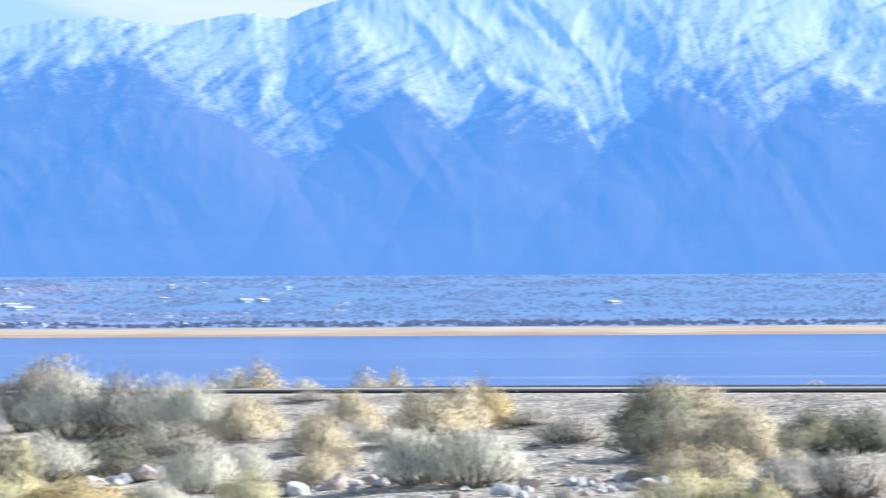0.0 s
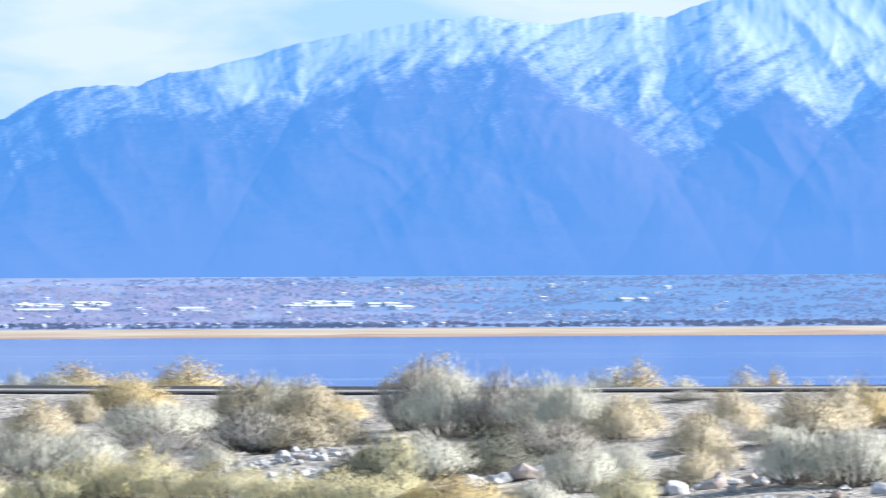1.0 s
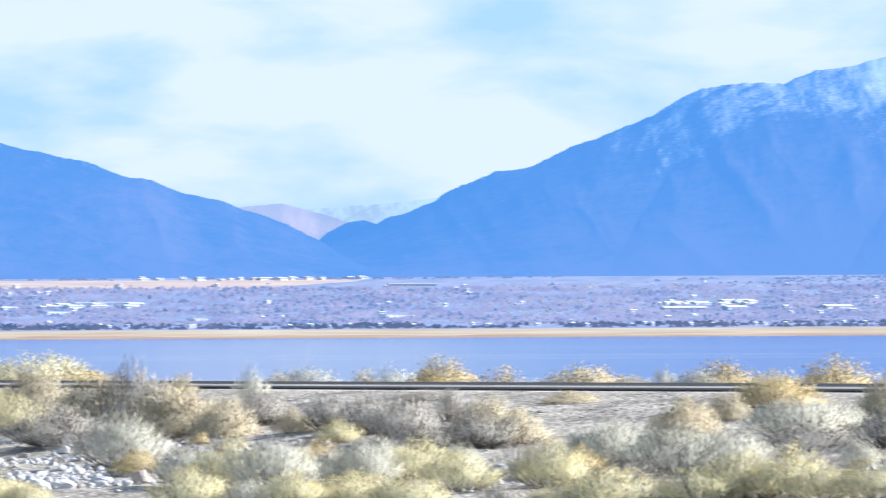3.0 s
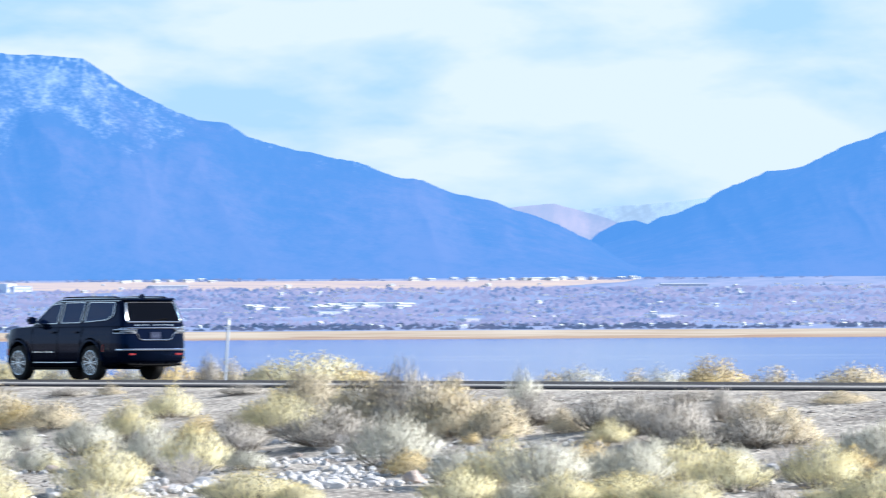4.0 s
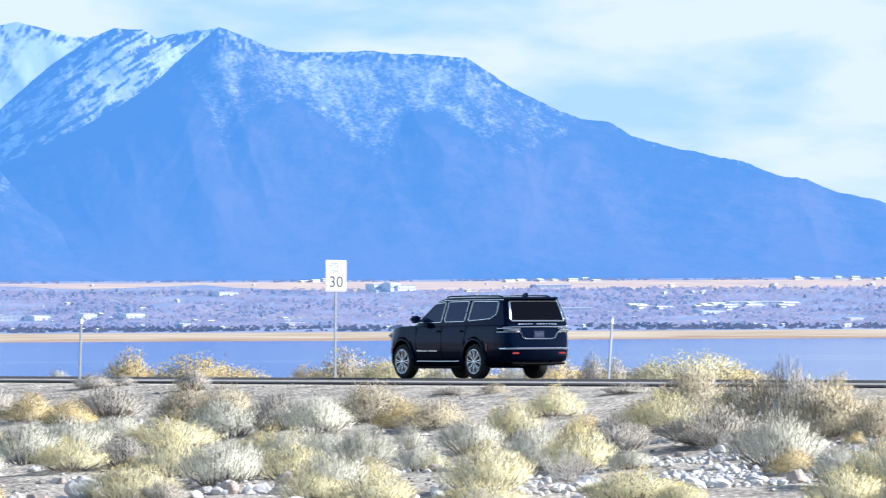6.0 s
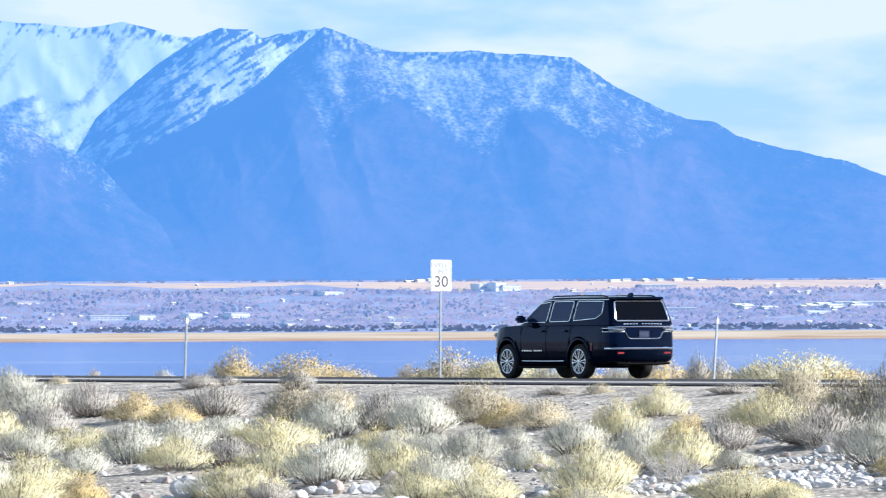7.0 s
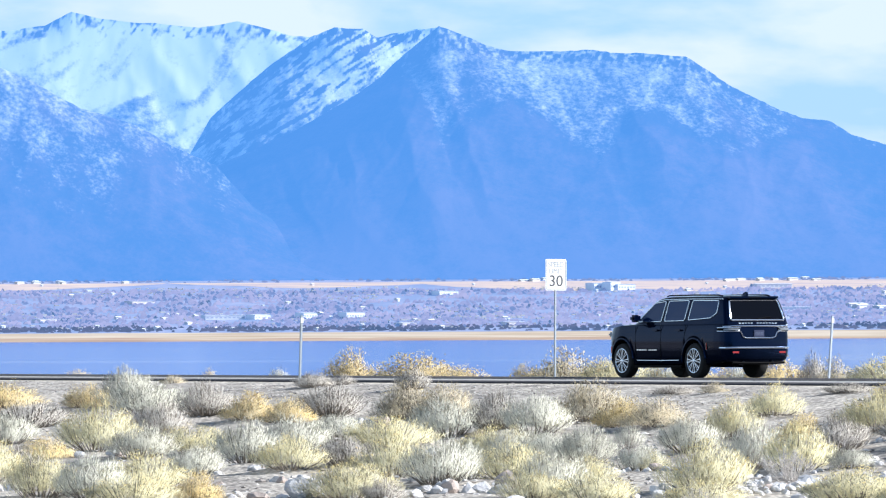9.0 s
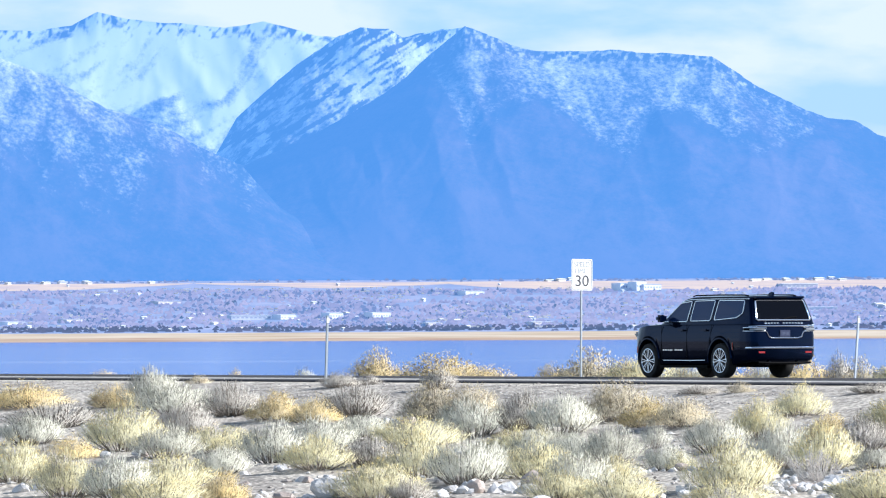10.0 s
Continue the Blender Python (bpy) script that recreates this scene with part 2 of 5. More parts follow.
M["beach"] = material("reed_beach", (0.40, 0.30, 0.20), 0.9, second=(0.56, 0.48, 0.38), scale=0.05, detail=9, stretch=(0.25, 0.5, 1))
a, k = np.meshgrid(np.radians(np.linspace(-14, 30, 400)), np.linspace(0, 1, 5))
r = 3590 + 330 * k + 60 * (fbm(np.degrees(a) * 1.2, k, 3, 5) - 0.5) * (1 - k)
tagged(grid_mesh("far_shore", polar(a, r, LAKE_Z + 0.3 - 0.4 * (k < 0.1) + (rise(7, 3920) - LAKE_Z) * k ** 1.2), M["beach"]), "tan reed beach along the far shore", "shore", kind="structure")
M["wet_shore"] = material("wet_brown_reeds", (0.33, 0.21, 0.14), 0.9, second=(0.46, 0.34, 0.24), scale=0.05, detail=9, stretch=(0.25, 0.5, 1))
k = k * (0.16 + 0.55 * np.clip(fbm(np.degrees(a) * 1.6, 0 * k, 4, 15) - 0.25, 0, 0.6))
r = 3590 + 330 * k + 60 * (fbm(np.degrees(a) * 1.2, 0 * k, 3, 5) - 0.5) * (1 - k) - 6
tagged(grid_mesh("reed_edge", polar(a, r, LAKE_Z + 0.34 - 0.4 * (k < 0.01) + (rise(7, 3920) - LAKE_Z) * k ** 1.2), M["wet_shore"]), "brown wet reeds at the edge of the lake", "reeds", kind="structure")

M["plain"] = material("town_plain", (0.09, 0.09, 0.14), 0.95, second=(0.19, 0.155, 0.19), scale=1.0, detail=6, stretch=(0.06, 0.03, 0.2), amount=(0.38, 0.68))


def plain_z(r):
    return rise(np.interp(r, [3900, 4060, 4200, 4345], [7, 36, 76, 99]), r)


# emission stands in for the haze over the town
haze_glow(M["plain"], 0.30)


def wooded_haze(mat, attribute, base, glow):
    """Blends a surface into woods under bluer painted haze where the attribute says so."""
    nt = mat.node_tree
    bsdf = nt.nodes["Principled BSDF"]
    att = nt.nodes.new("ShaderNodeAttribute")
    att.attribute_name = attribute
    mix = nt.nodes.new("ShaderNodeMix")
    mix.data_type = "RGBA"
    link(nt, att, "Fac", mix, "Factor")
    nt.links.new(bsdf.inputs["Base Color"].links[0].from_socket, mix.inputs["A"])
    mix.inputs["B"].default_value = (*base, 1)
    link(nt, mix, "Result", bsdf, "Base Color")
    # the painted haze turns bluer there
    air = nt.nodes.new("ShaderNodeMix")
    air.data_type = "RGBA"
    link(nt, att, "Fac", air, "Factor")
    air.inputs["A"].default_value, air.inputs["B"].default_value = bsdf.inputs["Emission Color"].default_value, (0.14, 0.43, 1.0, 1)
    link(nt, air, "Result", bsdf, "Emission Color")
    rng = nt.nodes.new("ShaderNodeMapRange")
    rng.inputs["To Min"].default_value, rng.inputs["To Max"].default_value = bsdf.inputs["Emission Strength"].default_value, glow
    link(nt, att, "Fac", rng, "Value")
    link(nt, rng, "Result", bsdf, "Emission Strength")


wooded_haze(M["plain"], "woods", (0.035, 0.04, 0.05), 0.385)
a, r = np.meshgrid(np.radians(np.linspace(-14, 30, 300)), np.linspace(3900, 4345, 40))
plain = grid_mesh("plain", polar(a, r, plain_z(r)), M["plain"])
# woods and stronger painted haze set in towards the right
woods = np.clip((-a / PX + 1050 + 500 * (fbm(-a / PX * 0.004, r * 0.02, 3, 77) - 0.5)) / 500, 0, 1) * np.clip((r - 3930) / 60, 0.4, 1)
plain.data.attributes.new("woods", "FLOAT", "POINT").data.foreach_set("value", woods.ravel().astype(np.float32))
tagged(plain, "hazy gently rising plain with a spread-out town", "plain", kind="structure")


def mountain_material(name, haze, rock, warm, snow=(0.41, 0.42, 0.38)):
    """Distant slopes: bare rock, warm dry ground and patchy snow, with blue air haze painted in as emission."""
    mat = bpy.data.materials.new(name)
    mat.use_nodes = True
    nt = mat.node_tree
    bsdf = nt.nodes["Principled BSDF"]
    bsdf.inputs["Roughness"].default_value = 1.0
    bsdf.inputs["Specular IOR Level"].default_value = 0.0
    tc = nt.nodes.new("ShaderNodeTexCoord")

    def field(attribute):
        n = nt.nodes.new("ShaderNodeAttribute")
        n.attribute_name = attribute
        return n

    def speckle(scale, detail, rough=0.62):
        n = nt.nodes.new("ShaderNodeTexNoise")
        n.inputs["Scale"].default_value = scale
        n.inputs["Detail"].default_value = detail
        n.inputs["Roughness"].default_value = rough
        link(nt, tc, "Object", n, "Vector")
        return n

    def scaled_sum(a_node, a_out, factor, b_node, b_out):
        m = nt.nodes.new("ShaderNodeMath")
        m.operation = "MULTIPLY_ADD"
        link(nt, a_node, a_out, m, 0)
        m.inputs[1].default_value = factor
        link(nt, b_node, b_out, m, 2)
        return m

    def eased(node, out, low, high):
        n = nt.nodes.new("ShaderNodeMapRange")
        n.interpolation_type = "SMOOTHSTEP"
        n.inputs["From Min"].default_value, n.inputs["From Max"].default_value = low, high
        link(nt, node, out, n, "Value")
        return n

    def blend(factor, a_col, b_col):
        n = nt.nodes.new("ShaderNodeMix")
        n.data_type = "RGBA"
        link(nt, factor, "Result", n, "Factor")
        for key, value in (("A", a_col), ("B", b_col)):
            if isinstance(value, tuple):
                n.inputs[key].default_value = (*value, 1)
            else:
                nt.links.new(value.outputs["Result"], n.inputs[key])
        return n

    fine, middle, big = speckle(0.34, 4.0, 0.66), speckle(0.07, 5.0), speckle(0.014, 4.0)
    mottle = scaled_sum(fine, "Fac", 0.6, scaled_sum(big, "Fac", 0.9, scaled_sum(middle, "Fac", 0.8, field("tone"), "Fac"), "Value"), "Value")
    ground = blend(eased(mottle, "Value", 1.0, 1.75), rock, warm)
    total = scaled_sum(middle, "Fac", 0.7, scaled_sum(fine, "Fac", 1.3, field("snow"), "Fac"), "Value")
    cover = eased(total, "Value", 1.08, 2.32)
    link(nt, blend(cover, ground, snow), "Result", bsdf, "Base Color")
    # even blue emission stands in for the air in front of the slopes
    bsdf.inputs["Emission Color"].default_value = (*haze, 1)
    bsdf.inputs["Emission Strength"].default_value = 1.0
    return mat


# first colour is the haze put into emission, paler for the gap hills
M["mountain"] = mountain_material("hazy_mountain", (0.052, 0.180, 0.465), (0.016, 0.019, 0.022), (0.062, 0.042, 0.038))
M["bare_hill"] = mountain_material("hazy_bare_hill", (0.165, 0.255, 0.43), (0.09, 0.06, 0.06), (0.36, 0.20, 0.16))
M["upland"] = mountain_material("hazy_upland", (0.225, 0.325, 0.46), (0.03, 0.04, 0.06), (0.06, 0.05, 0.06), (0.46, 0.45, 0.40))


def ridge(name, label, skyline, r_near, r_far, seed, snow=(330, 420), foot=88, relief=1.0, cols=600, rows=72, streak=1.0, slant=0.5, band=0.0, grain=1.0, tone=0.0, mat="mountain", crests=(), depth=0.7, push=1.0, lee=0.0, ridge_trees=0.0, warp=0.5, least=4365.0, warm_foot=0.0):
    """A mountain range under a skyline given as (bearing step, height step) pairs; crests are the outlines of spurs that stand out from it."""
    xs, hs = np.array([p[0] for p in skyline], float), np.array([p[1] for p in skyline], float)
    x = np.linspace(xs[0], xs[-1], cols)
    top = np.interp(x, xs, hs) - 6.7 - 0.00247 * x
    top = top + (fbm(x * 0.02, x * 0, 5, seed) - 0.5) * 6 + (fbm(x * 0.11, x * 0, 3, seed + 4) - 0.5) * 5 * relief
    v = np.linspace(0, 1, rows)
    X, V = np.meshgrid(x, v)
    soft = np.convolve(np.pad(top, 60, mode="edge"), np.hanning(121) / np.hanning(121).sum(), "valid")
    T = np.meshgrid(soft, v)[0] * (1 - V ** 14) + np.meshgrid(top, v)[0] * V ** 14
    H = foot + (T - foot) * V
    wx = (fbm(X * 0.005, H * 0.005, 3, seed + 1) - 0.5) * 150
    wh = (fbm(X * 0.005 + 40, H * 0.005, 3, seed + 6) - 0.5) * 120
    spur = fbm((X + wx + slant * H) * 0.0042, (H + wh) * 0.0021, 3, seed + 2, ridged=True) - 0.6
    fine = fbm((X + wx * 0.7 - slant * H * 0.8) * 0.016, (H + wh) * 0.007, 5, seed + 3, ridged=True) - 0.62
    rill = fbm((X + wx * 0.4 + slant * H * 0.9) * 0.052, (H + wh) * 0.017, 3, seed + 5, ridged=True) - 0.6
    upper = np.clip(V * 2.0 - 0.35, 0, 1)
    out = (spur * 62 * (0.3 + 0.7 * upper) + (fine * 14 + rill * 3.2) * (0.10 + 0.90 * np.clip(V * 2.2 - 0.75, 0, 1))) * relief
    bare, dry = np.zeros_like(X), np.zeros_like(X)
    for k, line in enumerate(crests):
        low = max(p[1] for p in line) < 300  # gentle dry foothills
        line = [(line[0][0] - 260, line[0][1] - 420), *line, (line[-1][0] + 260, line[-1][1] - 420)]
        crest = np.interp(X, [p[0] for p in line], [p[1] for p in line], left=-500, right=-500) - 6.7 - 0.00247 * X + (fbm(X * 0.03, H * 0.02, 4, seed + 30 + k) - 0.5) * 30
        below = np.clip(crest - H, 0, None)
        out = out + (46 * np.tanh(below / 120) * (0.35 + 0.65 * upper) + 5 * np.clip(below / 9, 0, 1) * upper) * relief * push * (0.35 if low else 1.0)
        if low:
            dry = np.maximum(dry, np.clip(below / 60, 0, 1) * np.clip((H - foot) / 60, 0, 1))
        bare = np.maximum(bare, np.clip((crest - H) / 30, -0.2, 1))
    keep = np.clip(np.sin(np.pi * np.clip(V * 0.97 + 0.03, 0, 1)), 0, 1) ** 0.6
    R = r_near + (r_far - r_near) * V - out * keep
    R = least + np.logaddexp(0, (R - least) / 12.0) * 12.0
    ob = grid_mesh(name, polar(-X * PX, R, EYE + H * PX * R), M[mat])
    level = (H - snow[0]) / (snow[1] - snow[0]) + (-spur * 0.8 + fine * 0.5 + rill * 0.5) * streak
    if band:  # dark rows of trees climbing the flank; painted slope shade on the main range
        level = level - band * np.clip(fbm((-(X + warp * wx) * 0.55 + (H + warp * wh) * 0.83) * 0.115 * grain, ((X + warp * wx) * 0.83 + (H + warp * wh) * 0.55) * 0.017 * grain, 4, seed + 9) - 0.49, 0, 1) * 8
    level = level - ridge_trees * np.clip((V - 0.93) / 0.05, 0, 1) * np.clip(fbm(X * 0.16, H * 0.16, 3, seed + 12) - 0.42, 0, 1) * 6
    level = level - depth * bare - lee * np.clip((-850 - X) / 450, 0, 1)
    tint = ob.data.attributes.new("tone", "FLOAT", "POINT")
    tint.data.foreach_set("value", np.clip(tone + 0.10 * bare + spur * 0.5 + warm_foot * (1 - V) + 0.16 * dry, -0.5, 1).ravel().astype(np.float32))
    attr = ob.data.attributes.new("snow", "FLOAT", "POINT")
    attr.data.foreach_set("value", np.clip(level, -1.0, 2.0).ravel().astype(np.float32))
    return tagged(ob, label, "mountain", kind="structure")


# outlines of the bare spurs that stand out from the main range
spurs = (
    [(-1480, 180), (-1400, 300), (-1250, 385), (-1100, 395), (-960, 430), (-860, 395), (-800, 370), (-650, 330), (-480, 230)],
    [(-900, 440), (-784, 465), (-660, 498), (-554, 513), (-500, 480), (-454, 426), (-364, 380), (-284, 306)],
    [(-850, 150), (-764, 226), (-684, 306), (-614, 371), (-584, 391), (-484, 406), (-454, 424), (-364, 386), (-284, 306), (-234, 276), (-184, 251), (-84, 176)],
    [(-284, 250), (-224, 311), (-144, 391), (-94, 431), (-69, 448), (-24, 416), (16, 371), (76, 306), (216, 236), (300, 180)],
    [(6, 340), (46, 381), (96, 446), (121, 461), (176, 431), (236, 406), (276, 336), (366, 250)],
    [(190, 230), (276, 306), (316, 376), (386, 430), (426, 446), (516, 386), (600, 300)],
    [(400, 210), (516, 300), (616, 411), (686, 461), (784, 416), (900, 330), (1050, 200)],
)
spurs += (
    [(-1300, 150), (-1180, 220), (-1090, 296), (-1030, 270), (-940, 200), (-860, 150)],
    [(-900, 120), (-780, 190), (-720, 228), (-640, 190), (-520, 120)],
    [(-240, 130), (-150, 190), (-84, 236), (0, 190), (120, 130)],
    [(180, 130), (260, 185), (316, 226), (390, 190), (500, 130)],
)

# heights are steps above eye level
main = [(-2012, 155), (-1967, 178), (-1917, 206), (-1880, 215), (-1830, 234), (-1810, 250), (-1770, 268), (-1720, 288), (-1660, 294), (-1600, 324), (-1510, 358),
        (-1440, 388), (-1355, 435), (-1280, 443), (-1210, 441), (-1155, 465), (-1080, 473), (-1010, 492)]
main += [(-955, 508), (-855, 531), (-755, 548), (-665, 561), (-595, 565), (-535, 555), (-475, 548), (-395, 565), (-345, 571), (-275, 561), (-204, 588), (-120, 612), (0, 620),
         (160, 628), (330, 622), (480, 640), (700, 625), (1000, 600), (1500, 520), (2200, 300), (2600, 150)]
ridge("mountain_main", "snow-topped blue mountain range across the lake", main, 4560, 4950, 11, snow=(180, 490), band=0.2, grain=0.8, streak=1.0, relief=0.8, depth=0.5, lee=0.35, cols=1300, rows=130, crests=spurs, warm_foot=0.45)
peak_spurs = (
    [(-3790, 260), (-3720, 310), (-3612, 388), (-3517, 432), (-3457, 492), (-3423, 467), (-3380, 397), (-3345, 290)],
    [(-3400, 290), (-3356, 344), (-3239, 440), (-3102, 332), (-3060, 280)],
    [(-3110, 280), (-3056, 354), (-2997, 425), (-2873, 344), (-2820, 290)],
    [(-2900, 290), (-2826, 325), (-2740, 365), (-2690, 381), (-2600, 345), (-2500, 318), (-2300, 270)],
    [(-3960, 130), (-3900, 175), (-3850, 205), (-3760, 180), (-3640, 120)],
    [(-2420, 130), (-2330, 170), (-2290, 182), (-2230, 165), (-2120, 120)],
)
peak = [(-4260, 90), (-4130, 130), (-4000, 185), (-3880, 240), (-3763, 298), (-3633, 358), (-3533, 413), (-3473, 455), (-3433, 493), (-3368, 547), (-3330, 533), (-3290, 513), (-3240, 503), (-3190, 500), (-3110, 503), (-3010, 497), (-2931, 491),
        (-2850, 438), (-2770, 397), (-2726, 382), (-2680, 379), (-2640, 353), (-2580, 335), (-2530, 325), (-2500, 315), (-2440, 305), (-2370, 278), (-2332, 273)]
peak += [(-2270, 251), (-2210, 238), (-2170, 223), (-2130, 212), (-2090, 195), (-2063, 180), (-2012, 154), (-1960, 120), (-1900, 96)]
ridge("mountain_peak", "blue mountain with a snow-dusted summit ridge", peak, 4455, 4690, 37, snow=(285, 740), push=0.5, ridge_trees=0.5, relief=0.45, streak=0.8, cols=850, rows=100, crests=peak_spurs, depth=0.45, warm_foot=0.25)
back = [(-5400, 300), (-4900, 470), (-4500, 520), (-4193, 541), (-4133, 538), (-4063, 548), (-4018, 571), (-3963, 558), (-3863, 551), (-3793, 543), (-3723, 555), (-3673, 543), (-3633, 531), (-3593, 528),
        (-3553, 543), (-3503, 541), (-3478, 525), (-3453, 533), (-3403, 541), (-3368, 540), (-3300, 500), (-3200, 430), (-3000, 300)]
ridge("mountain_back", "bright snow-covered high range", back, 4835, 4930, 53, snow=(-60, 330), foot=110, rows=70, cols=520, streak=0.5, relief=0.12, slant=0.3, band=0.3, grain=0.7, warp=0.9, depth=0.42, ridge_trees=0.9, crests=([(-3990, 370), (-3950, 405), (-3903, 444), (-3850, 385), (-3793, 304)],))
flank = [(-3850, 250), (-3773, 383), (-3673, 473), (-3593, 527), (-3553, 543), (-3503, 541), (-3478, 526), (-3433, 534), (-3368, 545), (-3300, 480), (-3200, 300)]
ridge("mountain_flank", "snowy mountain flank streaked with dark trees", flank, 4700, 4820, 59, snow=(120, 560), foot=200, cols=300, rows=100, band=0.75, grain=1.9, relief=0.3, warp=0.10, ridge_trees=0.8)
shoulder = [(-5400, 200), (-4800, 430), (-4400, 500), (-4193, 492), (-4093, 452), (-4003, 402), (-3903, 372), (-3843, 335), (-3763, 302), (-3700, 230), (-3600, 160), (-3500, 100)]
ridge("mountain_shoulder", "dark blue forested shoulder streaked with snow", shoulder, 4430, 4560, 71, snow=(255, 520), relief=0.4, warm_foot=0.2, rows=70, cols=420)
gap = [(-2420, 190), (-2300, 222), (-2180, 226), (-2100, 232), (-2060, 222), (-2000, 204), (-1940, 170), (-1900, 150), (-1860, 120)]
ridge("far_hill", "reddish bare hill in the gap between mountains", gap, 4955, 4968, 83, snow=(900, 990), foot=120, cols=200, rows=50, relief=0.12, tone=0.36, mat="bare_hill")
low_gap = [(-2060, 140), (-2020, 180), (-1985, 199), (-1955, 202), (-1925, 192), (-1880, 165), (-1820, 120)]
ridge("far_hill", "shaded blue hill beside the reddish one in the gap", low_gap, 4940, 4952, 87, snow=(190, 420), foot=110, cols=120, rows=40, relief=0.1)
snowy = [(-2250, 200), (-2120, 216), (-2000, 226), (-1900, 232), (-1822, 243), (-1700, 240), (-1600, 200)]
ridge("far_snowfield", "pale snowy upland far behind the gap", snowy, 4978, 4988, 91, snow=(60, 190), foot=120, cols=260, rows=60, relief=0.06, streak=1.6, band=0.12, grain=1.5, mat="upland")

# ---- shrubs ----
def pieces_mesh(name, verts, faces, mat):
    me = bpy.data.meshes.new(name)
    me.from_pydata(verts, [], faces)
    me.materials.append(mat)
    me.update()
    return me


def tube(verts, faces, a, b, ra, rb):
    """A three-sided tapered stem."""
    axis = (b - a).normalized()
    side = axis.orthogonal().normalized()
    other = axis.cross(side)
    n = len(verts)
    for p, rad in ((a, ra), (b, rb)):
        for k in range(3):
            c, s = math.cos(k * 2.094), math.sin(k * 2.094)
            verts.append(tuple(p + side * (c * rad) + other * (s * rad)))
    for k in range(3):
        m = (k + 1) % 3
        faces.append((n + k, n + m, n + 3 + m, n + 3 + k))


def shrub_meshes(kind, seed, stems=150, leaves=36, broad=1.0):
    """Branches, foliage and flower heads of a shrub one metre wide and one metre high."""
    rng = random.Random(seed)
    wood_v, wood_f, leaf_v, leaf_f, bloom_v, bloom_f, normals = [], [], [], [], [], [], []
    lobes = [(rng.uniform(0, 6.28), rng.uniform(0.1, 0.45), rng.uniform(-0.20, 0.16)) for _ in range(8)]
    lobes = [(r * math.cos(a), r * math.sin(a), k) for a, r, k in lobes]

    def dome(x, y):
        """Height of the crown over a spot of the plan."""
        h = 1 - 2.3 * (x * x + y * y)
        return h + sum(k * math.exp(-((x - lx) ** 2 + (y - ly) ** 2) / 0.022) for lx, ly, k in lobes)

    def blade(p, d, size, width, lift):
        face = Vector((p.x * 1.6 + rng.gauss(0, 0.3), p.y * 1.6 + rng.gauss(0, 0.3), p.z * 0.8 + rng.gauss(0.1, 0.25)))
        wide, size = d.cross(face).normalized() * width * broad, size * (0.7 if broad > 1 else 1.0)
        n = len(leaf_v)
        turn = 1 if wide.cross(d).dot(face) > 0 else -1
        leaf_v.extend((tuple(p - wide * turn), tuple(p + wide * turn), tuple(p + d * size)))
        leaf_f.append((n, n + 1, n + 2))
        normals.extend([tuple((lift + Vector((rng.gauss(0, 0.13), rng.gauss(0, 0.13), rng.gauss(0, 0.13)))).normalized())] * 3)

    def bloom(p, rad):
        n = len(bloom_v)
        for dx, dy, dz in ((1, 0, 0), (-0.5, 0.87, 0), (-0.5, -0.87, 0), (0, 0, 0.9)):
            bloom_v.append((p.x + dx * rad * rng.uniform(0.7, 1.2), p.y + dy * rad * rng.uniform(0.7, 1.2), p.z + dz * rad))
        for t0, t1 in ((0, 1), (1, 2), (2, 0)):
            bloom_f.append((n + t0, n + t1, n + 3))

    def flower(p, spread):
        for j in range(rng.randint(2, 4)):
            bloom(p + Vector((rng.gauss(0, spread), rng.gauss(0, spread), rng.gauss(0.01, spread * 0.5))), rng.uniform(0.007, 0.015))

    billowy = kind in ("tan", "dark", "gold")  # rounded crowns of short leaves; the others are fine upright brooms
    for k in range(60 if kind == "bare" else stems):
        a, rr = rng.uniform(0, 6.28), 0.5 * math.sqrt(rng.random())
        x, y = rr * math.cos(a), rr * math.sin(a)
        high = dome(x, y) - (0.9 * rr * rr if billowy else 0.0)
        tip = Vector((x, y, max(0.12, high * (rng.uniform(0.55, 1.0) if billowy else rng.uniform(0.76, 1.0)) - 0.05)))
        gather = 0.5 if billowy else 0.38
        root = Vector((x * gather + rng.gauss(0, 0.02), y * gather + rng.gauss(0, 0.02), 0))
        bend = root.lerp(tip, 0.5) + Vector((x * 0.10, y * 0.10, 0))
        if k % 3 == 1 or kind in ("bare", "dry"):
            tube(wood_v, wood_f, root, bend, 0.007, 0.005)
            tube(wood_v, wood_f, bend, tip, 0.004, 0.002)
        out = (tip - bend).normalized()
        if kind == "bare":
            for fork in range(5):
                b = bend.lerp(tip, rng.uniform(0.1, 0.9))
                tube(wood_v, wood_f, b, b + (out + Vector((rng.gauss(0, 0.5), rng.gauss(0, 0.5), rng.gauss(0, 0.3)))) * rng.uniform(0.06, 0.18), 0.005, 0.002)
            continue
        for j in range(int(leaves * 0.85) if kind == "dry" else leaves):
            f = 0.25 + 0.75 * rng.random() ** (0.6 if billowy else 0.75)
            p = root.lerp(bend, f * 2) if f < 0.5 else bend.lerp(tip, f * 2 - 1)
            lift = Vector((x * 2.2, y * 2.2, f * 1.5 - 0.62))
            loose = 0.046 if billowy else 0.036
            p = p + Vector((rng.gauss(0, loose), rng.gauss(0, loose), rng.gauss(0, 0.034)))
            if billowy:
                d = (out * rng.uniform(0.4, 1.0) + Vector((rng.gauss(0, 0.4), rng.gauss(0, 0.4), rng.uniform(0.0, 0.8)))).normalized()
